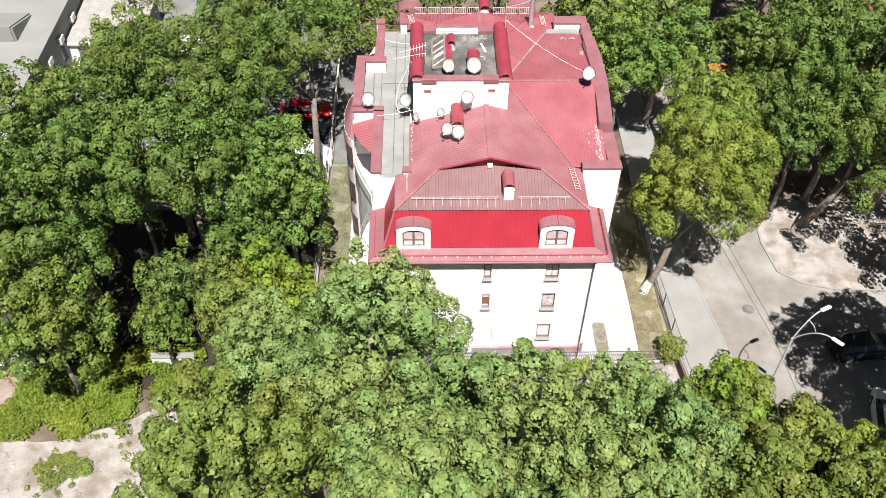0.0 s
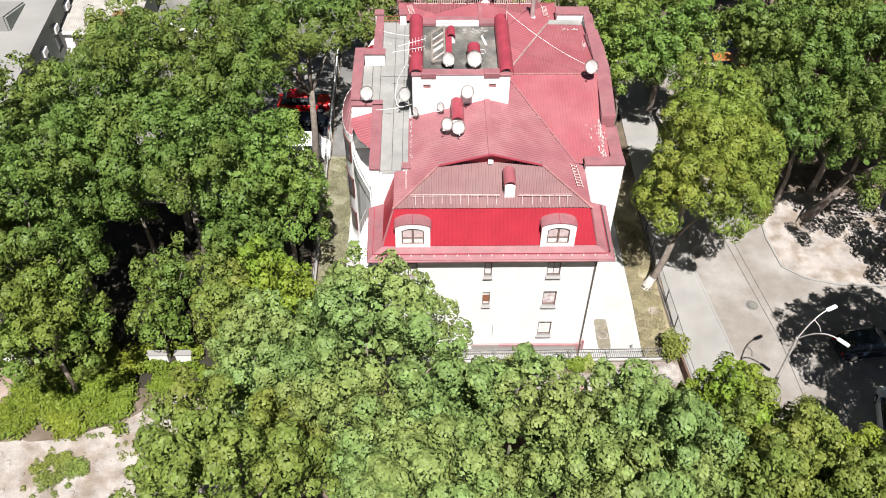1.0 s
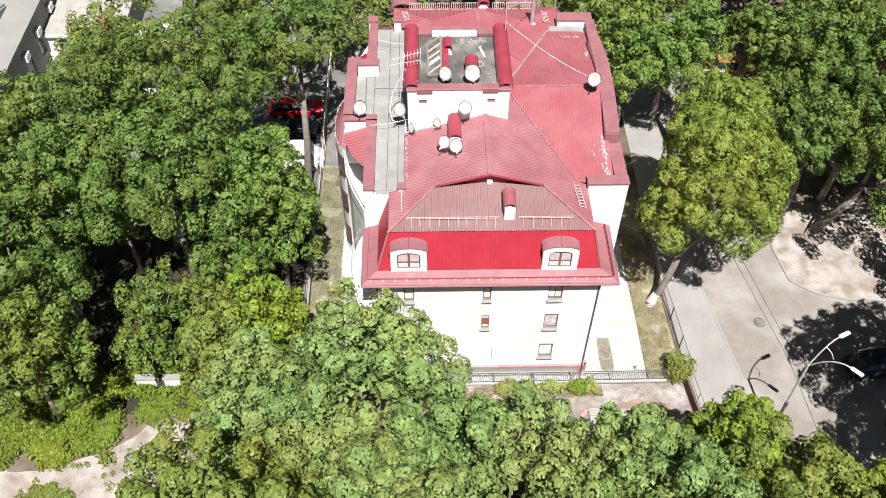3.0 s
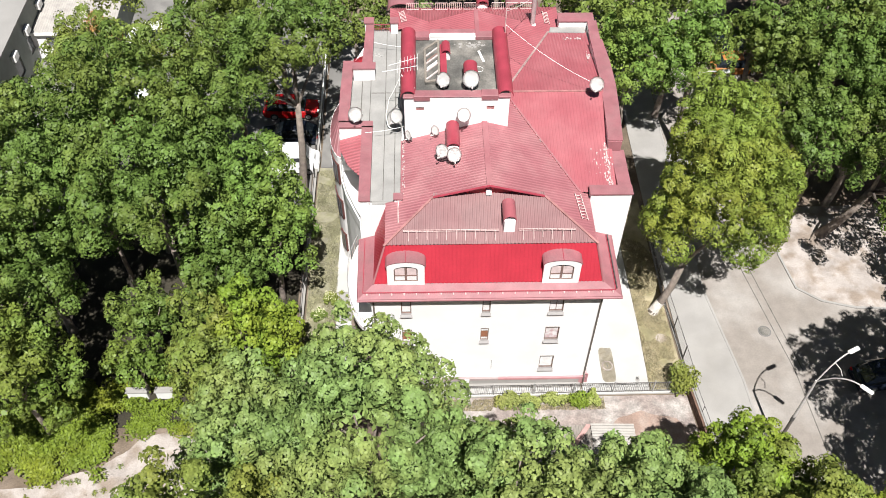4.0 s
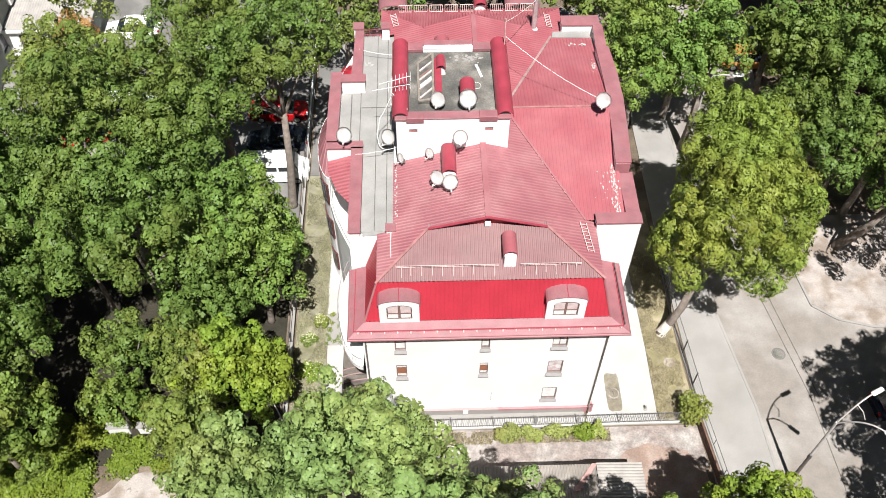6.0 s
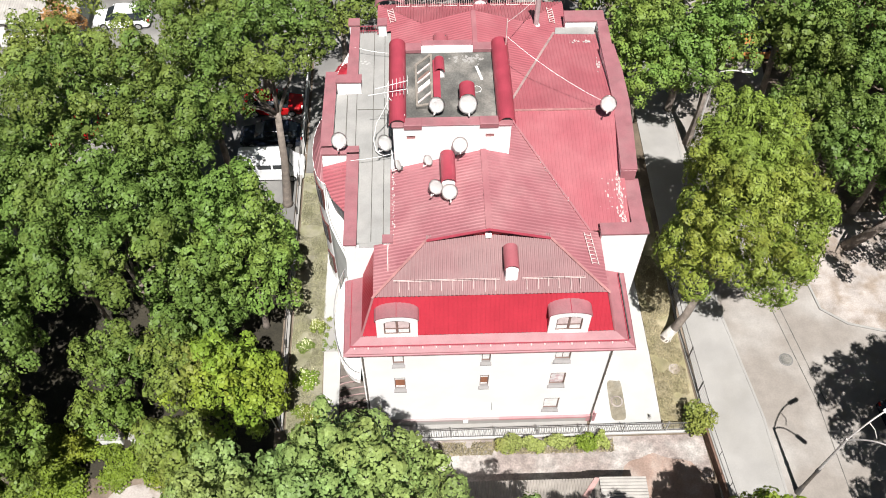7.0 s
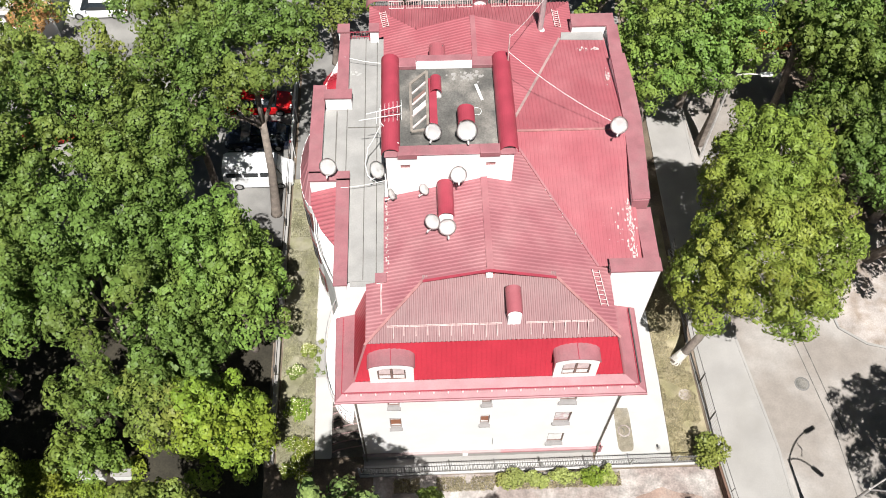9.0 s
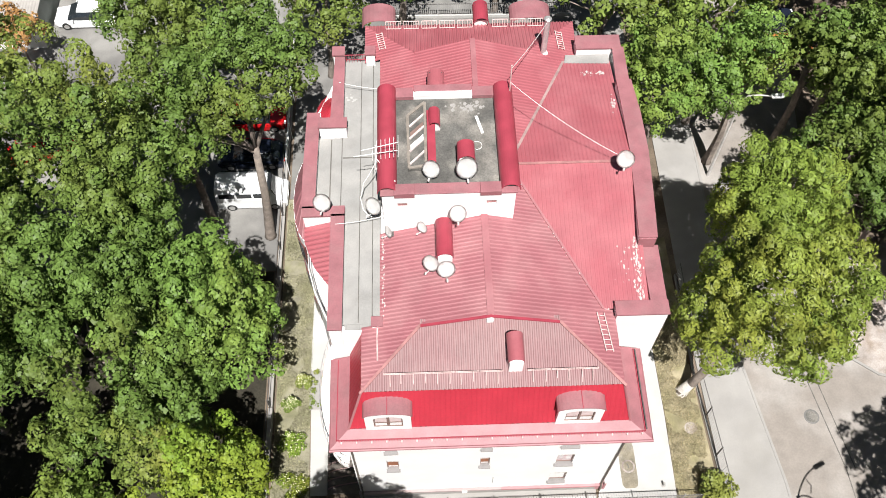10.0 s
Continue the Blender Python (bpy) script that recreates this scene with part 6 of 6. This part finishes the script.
tree((-25.0, 58.6), (-25.0, 58.6, 7.2), (2.8, 2.6, 3.8), "olive", SPREAD, **SPARSE)
tree((-11.6, 61.8), (-11.6, 62.2, 9.6), (3.6, 3.2, 4.0), "oak", OAK)
tree((-15.5, 66.5), (-15.5, 66.5, 8.6), (2.8, 2.6, 3.6), "oak", OAK, **SPARSE)
tree((-26.6, 66.6), (-26.6, 66.6, 3.8), (1.7, 1.6, 1.8), "rust", "small tree with rusty yellow leaves", trunk=0.09)
tree((-35.0, 43.0), (-35.0, 43.0, 10.0), (5.0, 4.6, 5.4), "oak", OAK, **FAR)
# behind the house
tree((-6.4, 65.5), (-6.2, 65.8, 6.6), (3.0, 2.8, 4.4), "olive", "broadleaf tree behind the house", trunk=0.2)
tree((-1.5, 70.5), (-1.5, 70.5, 7.0), (3.6, 3.2, 4.6), "oak", OAK, **FAR)
tree((5.0, 71.0), (5.0, 71.0, 7.0), (3.6, 3.2, 4.6), "oak", OAK, **FAR)
tree((11.2, 65.0), (11.2, 65.0, 7.4), (3.2, 3.2, 5.0), "olive", "broadleaf tree behind the house", **FAR)
tree((-10.5, 74.5), (-10.5, 74.5, 8.0), (4.0, 3.6, 4.6), "oak", OAK, **FAR)
# right of the house
LOCUST = "leaning locust tree with feathery yellow-green foliage"
tree((13.62, 42.1), (15.9, 43.0, 9.1), (4.0, 3.9, 4.8), "locust", LOCUST, trunk=0.26, lime=True, fork=(14.9, 42.8, 4.6), **FEATHER)
tree((16.6, 47.4), (16.8, 47.4, 9.2), (3.4, 2.9, 4.6), "locust", "locust tree with feathery yellow-green foliage by the footpath", trunk=0.22, **FEATHER)
BRIGHT = "broadleaf tree with bright green leaves behind the house"
tree((13.2, 57.6), (13.2, 57.4, 7.8), (3.0, 2.8, 5.0), "maple", BRIGHT, hollow=-0.12)
tree((17.8, 57.6), (17.6, 57.4, 8.4), (2.6, 2.6, 4.0), "maple", BRIGHT, hollow=-0.05)
tree((21.9, 51.8), (21.9, 51.8, 8.6), (2.9, 2.8, 4.2), "oak", OAK)
tree((25.4, 54.6), (25.2, 54.4, 10.4), (3.2, 3.0, 3.4), "oak", OAK)
tree((26.4, 48.4), (29.0, 45.0, 9.2), (4.6, 4.2, 5.0), "oak", "oak with a bare leaning trunk beside the forecourt", trunk=0.30, fork=(27.6, 47.4, 5.6))
tree((24.6, 50.0), (24.4, 50.0, 7.6), (2.6, 2.3, 3.6), "oak", OAK, trunk=0.16)
tree((27.6, 51.2), (27.6, 51.2, 7.8), (3.0, 2.6, 3.8), "oak", OAK)
tree((24.0, 56.0), (23.8, 55.8, 8.6), (2.4, 2.2, 2.8), "oak", OAK, trunk=0.16)
tree((31.8, 49.6), (31.4, 49.0, 8.4), (3.0, 2.8, 4.0), "oak", OAK)
tree((29.6, 54.0), (29.6, 54.0, 10.6), (4.2, 4.0, 3.8), "oak", OAK)
tree((17.0, 60.8), (16.8, 60.6, 8.4), (3.2, 3.2, 5.0), "olive", "broadleaf street tree with olive foliage", **FAR)
tree((22.4, 59.0), (21.6, 58.4, 9.4), (2.2, 2.2, 3.0), "oak", OAK, **FAR)
tree((23.7, 58.7), (23.7, 58.6, 8.6), (2.5, 2.4, 3.3), "oak", OAK)
tree((19.0, 66.2), (19.0, 66.2, 8.4), (2.8, 2.8, 3.8), "oak", OAK, **FAR)
tree((26.6, 67.6), (26.6, 67.6, 8.6), (3.2, 3.0, 4.0), "oak", OAK, **FAR)
tree((28.0, 61.0), (28.0, 61.0, 9.0), (3.4, 3.2, 4.8), "oak", OAK, **FAR)
tree((33.8, 57.5), (33.0, 57.5, 9.0), (3.6, 3.4, 5.0), "oak", OAK, **FAR)
tree((15.0, 68.0), (15.0, 68.0, 8.0), (4.0, 3.6, 4.8), "oak", OAK, **FAR)
tree((20.5, 74.0), (20.5, 74.0, 8.0), (4.0, 3.6, 4.8), "oak", OAK, **FAR)
tree((28.5, 72.0), (28.5, 72.0, 8.5), (4.0, 4.0, 4.8), "oak", OAK, **FAR)
tree((33.5, 66.0), (32.0, 66.0, 8.5), (3.4, 3.4, 4.8), "oak", OAK, **FAR)
tree((27.6, 31.0), (27.6, 30.6, 12.6), (4.8, 4.6, 3.8), "oak", OAK, hollow=-0.5, cover=1.5)
tree((28.0, 25.6), (27.6, 25.6, 10.4), (4.8, 4.2, 4.0), "oak", OAK, hollow=-0.5, cover=1.5)
tree((34.0, 37.0), (34.0, 37.0, 9.5), (4.4, 4.4, 4.8), "oak", OAK, **FAR)
tree((35.5, 48.0), (35.5, 48.0, 9.5), (4.4, 4.4, 4.8), "oak", OAK, **FAR)


def bush(x, y, rx, ry, rz, leaf, label, n=10, per=90, size=0.12, name="bush", bloom=0):
    t = thing(name, (x, y, 0), label, "bush")
    cs, rr = [], []
    for i in range(n):
        a, q = rng.random() * 6.283, rng.random() ** 0.5
        cs.append((x + rx * q * 0.75 * math.cos(a), y + ry * q * 0.75 * math.sin(a), rz * (0.35 + 0.35 * rng.random())))
        rr.append((rx * 0.42, ry * 0.42, rz * 0.42))
    leaves("foliage", cs, rr, per, size, LEAF[leaf], t, up=0.5)
    if bloom:
        leaves("blossom", [(a, c, e + rz * 0.12) for a, c, e in cs], rr, bloom, 0.07, M["bloom"], t, up=1.2, shell=(0.95, 1.1))
    part("stem", tube(B(), [(x, y, -0.05), (x + 0.03, y, rz * 0.6)], [0.04, 0.02], 6), M["bark"], t)
    return t


for bx, brx, leaf in ((3.7, 0.85, "hedge"), (5.05, 0.68, "hedge"), (6.45, 0.82, "hedge"), (7.9, 0.86, "ivy"), (8.8, 0.4, "hedge")):
    bush(bx, 35.45, brx, 0.52, 0.9, leaf, "rounded yellow-green shrub in front of the fence", 12, 110, 0.13)
bush(14.1, 36.5, 1.05, 0.85, 1.9, "olive", "bushy green shrub at the fence corner", 16, 130, 0.16)
for x, y, r, leaf in ((-7.7, 39.6, 0.8, "yellow"), (-7.6, 37.4, 1.0, "ivy"), (-7.9, 41.9, 0.5, "olive"), (-7.2, 43.2, 0.45, "olive"), (-7.5, 36.4, 0.9, "ivy")):
    bush(x, y, r, r * 0.9, 0.8, leaf, "low shrub with pale blossom in the grass strip", 9, 90, 0.13, bloom=14)
bush(-0.5, 34.6, 0.8, 0.6, 1.2, "mid", "dark green shrub before the fence", 10, 110, 0.14)


# ivy carpet over the bank
cs, rr = [], []
for i in range(420):
    x, y = -28.5 + 10.4 * rng.random(), 30.9 + 4.6 * rng.random()
    f = noise.noise((x * 0.35, y * 0.35, 5.0))
    if x > -19.5 or y > 34.6 and x > -20.0 or (x < -26.4 and y > 33.2) or f < -0.28 or (y < 31.8 and x > -22 and f < 0.1):
        continue
    h = 0.35 + 0.5 * max(0, f) + 0.12 * (y - 31)
    cs.append((x, y, h * 0.5))
    rr.append((0.55, 0.5, h * 0.6 + 0.12))
iv = leaves("ivy", cs, rr, 110, 0.17, LEAF["ivy"], up=0.8)
tagged(iv, "dense yellow-green ivy carpet covering the bank", "ivy", kind="stuff")
cs, rr = [], []
for i in range(90):
    x, y = -22.4 + 6.5 * rng.random(), 35.4 + 1.6 * rng.random()
    if -19.2 < x < -16.0 and y > 35.6 and y < 36.6:
        continue
    cs.append((x, y, 0.45))
    rr.append((0.5, 0.42, 0.5))
iv = leaves("ivy", cs, rr, 100, 0.16, LEAF["ivy"], up=0.8)
tagged(iv, "yellow-green ivy over a low white wall", "ivy", kind="stuff")
cs, rr = [], []
for i in range(46):
    a = rng.random() * 6.28
    x, y = -22.6 + 1.5 * math.cos(a) * rng.random() ** 0.5, 28.6 + 1.0 * math.sin(a) * rng.random() ** 0.5
    cs.append((x, y, 0.12))
    rr.append((0.4, 0.35, 0.25))
iv = leaves("weeds", cs, rr, 80, 0.12, LEAF["olive"], up=0.8)
tagged(iv, "patch of low weeds on the stony path", "weeds", kind="stuff")


cs, rr = [], []
for i in range(150):
    x, y = -20.6 + 6.8 * rng.random(), 33.7 + 2.9 * rng.random()
    if y < 34.6 and x < -18.6 or y > 35.95:
        continue
    if noise.noise((x * 0.6, y * 0.6, 2.0)) < -0.3:
        continue
    cs.append((x, y, 0.14))
    rr.append((0.45, 0.4, 0.24))
iv = leaves("ground_cover", cs, rr, 70, 0.13, LEAF["ivy"], up=0.8)
tagged(iv, "low yellow-green plants beside the stony path", "plants", kind="stuff")
cs, rr = [], []
for i in range(240):
    x, y = -33 + 20 * rng.random(), 24 + 8 * rng.random()
    if noise.noise((x * 0.3, y * 0.3, 4.0)) < -0.05:
        continue
    cs.append((x, y, 0.06))
    rr.append((0.22, 0.2, 0.12))
iv = leaves("weeds", cs, rr, 34, 0.10, LEAF["olive"], up=0.8)
tagged(iv, "scattered low weeds on the stony path", "weeds", kind="stuff")
cs, rr = [], []
for i in range(26):
    cs.append((-6.9 + 1.0 * rng.random(), 41.8 + 2.2 * rng.random(), 0.1))
    rr.append((0.14, 0.14, 0.16))
iv = leaves("low_plants", cs, rr, 26, 0.09, LEAF["olive"], up=0.8)
tagged(iv, "low grey-green plants in the gravel strip", "plants", kind="stuff")
# loose stones and clods on the path
rock = B()
bmesh.ops.create_icosphere(rock, subdivisions=1, radius=1.0)
rv = np.array([v.co[:] for v in rock.verts])
rf = [[v.index for v in fc.verts] for fc in rock.faces]
rock.free()
vv, ff = [], []
for i in range(520):
    x, y = -33 + 20 * rng.random(), 23 + 10.5 * rng.random()
    if x > -19 and y > 33.3 or x < -19 and y > 31.0:
        continue
    q = 0.04 + 0.16 * rng.random() ** 3
    k0 = len(vv)
    for p in rv * (1 + 0.25 * rng.normal(size=rv.shape)) * q * np.array((1, 1, 0.55)) + np.array((x, y, 0.02)):
        vv.append(tuple(p))
    ff += [[k0 + a for a in fc] for fc in rf]
sm = bpy.data.meshes.new("stones")
sm.from_pydata(vv, [], ff)
sm.materials.append(M["sand"])
tagged(new("stones", sm), "loose pale stones and clods on the path", "stones", kind="stuff")


def tufts(poly_fn, n, h, label, blade="blade"):
    """Grass blades: thin upright triangles."""
    xy = []
    while len(xy) < n:
        p = poly_fn()
        if noise.noise((p[0] * 0.8, p[1] * 0.8, 1.0)) > -0.25:
            xy.append(p)
    xy = np.array(xy)
    a = rng.random(n) * 6.283
    w = 0.018 + 0.012 * rng.random(n)
    hh = h * (0.5 + rng.random(n))
    lean = rng.normal(size=(n, 2)) * 0.06
    z0 = np.full(n, 0.03)
    p0 = np.stack((xy[:, 0] - w * np.cos(a), xy[:, 1] - w * np.sin(a), z0), 1)
    p1 = np.stack((xy[:, 0] + w * np.cos(a), xy[:, 1] + w * np.sin(a), z0), 1)
    p2 = np.stack((xy[:, 0] + lean[:, 0], xy[:, 1] + lean[:, 1], z0 + hh), 1)
    v = np.stack((p0, p1, p2), 1).reshape(-1, 3)
    me = bpy.data.meshes.new("grass")
    me.vertices.add(3 * n)
    me.vertices.foreach_set("co", v.ravel())
    me.loops.add(3 * n)
    me.loops.foreach_set("vertex_index", np.arange(3 * n, dtype=np.int32))
    me.polygons.add(n)
    me.polygons.foreach_set("loop_start", np.arange(0, 3 * n, 3, dtype=np.int32))
    me.update(calc_edges=True)
    me.materials.append(M[blade])
    return tagged(new("grass", me), label, "grass", kind="stuff")


tufts(lambda: (12.45 + 1.9 * rng.random(), 36.3 + 12 * rng.random()), 16000, 0.10, "dry yellowish grass blades beside the paving")
tufts(lambda: (-8.75 + 1.85 * rng.random(), 36.7 + 18.5 * rng.random()), 22000, 0.10, "dry grass blades beside the boundary wall", "blade2")
tufts(lambda: (-2.5 + 12.0 * rng.random(), 35.0 + 0.75 * rng.random()), 7000, 0.12, "greenish grass along the front fence")
tufts(lambda: (-1.5 + 10.5 * rng.random(), 32.95 + 0.35 * rng.random()), 3500, 0.12, "sparse dry grass along the shed wall", "blade2")

hyd = thing("ground_vent", (11.75, 36.95, 0.06), "small grey vent pipe in the white paving", "vent")
part("pipe", tube(B(), [(11.75, 36.95, 0.0), (11.75, 36.95, 0.42)], 0.06, 8), M["felt"], hyd)
part("foot", disc(B(), 11.75, 36.95, 0.05, 0.13, 0.05, 12), M["felt"], hyd)
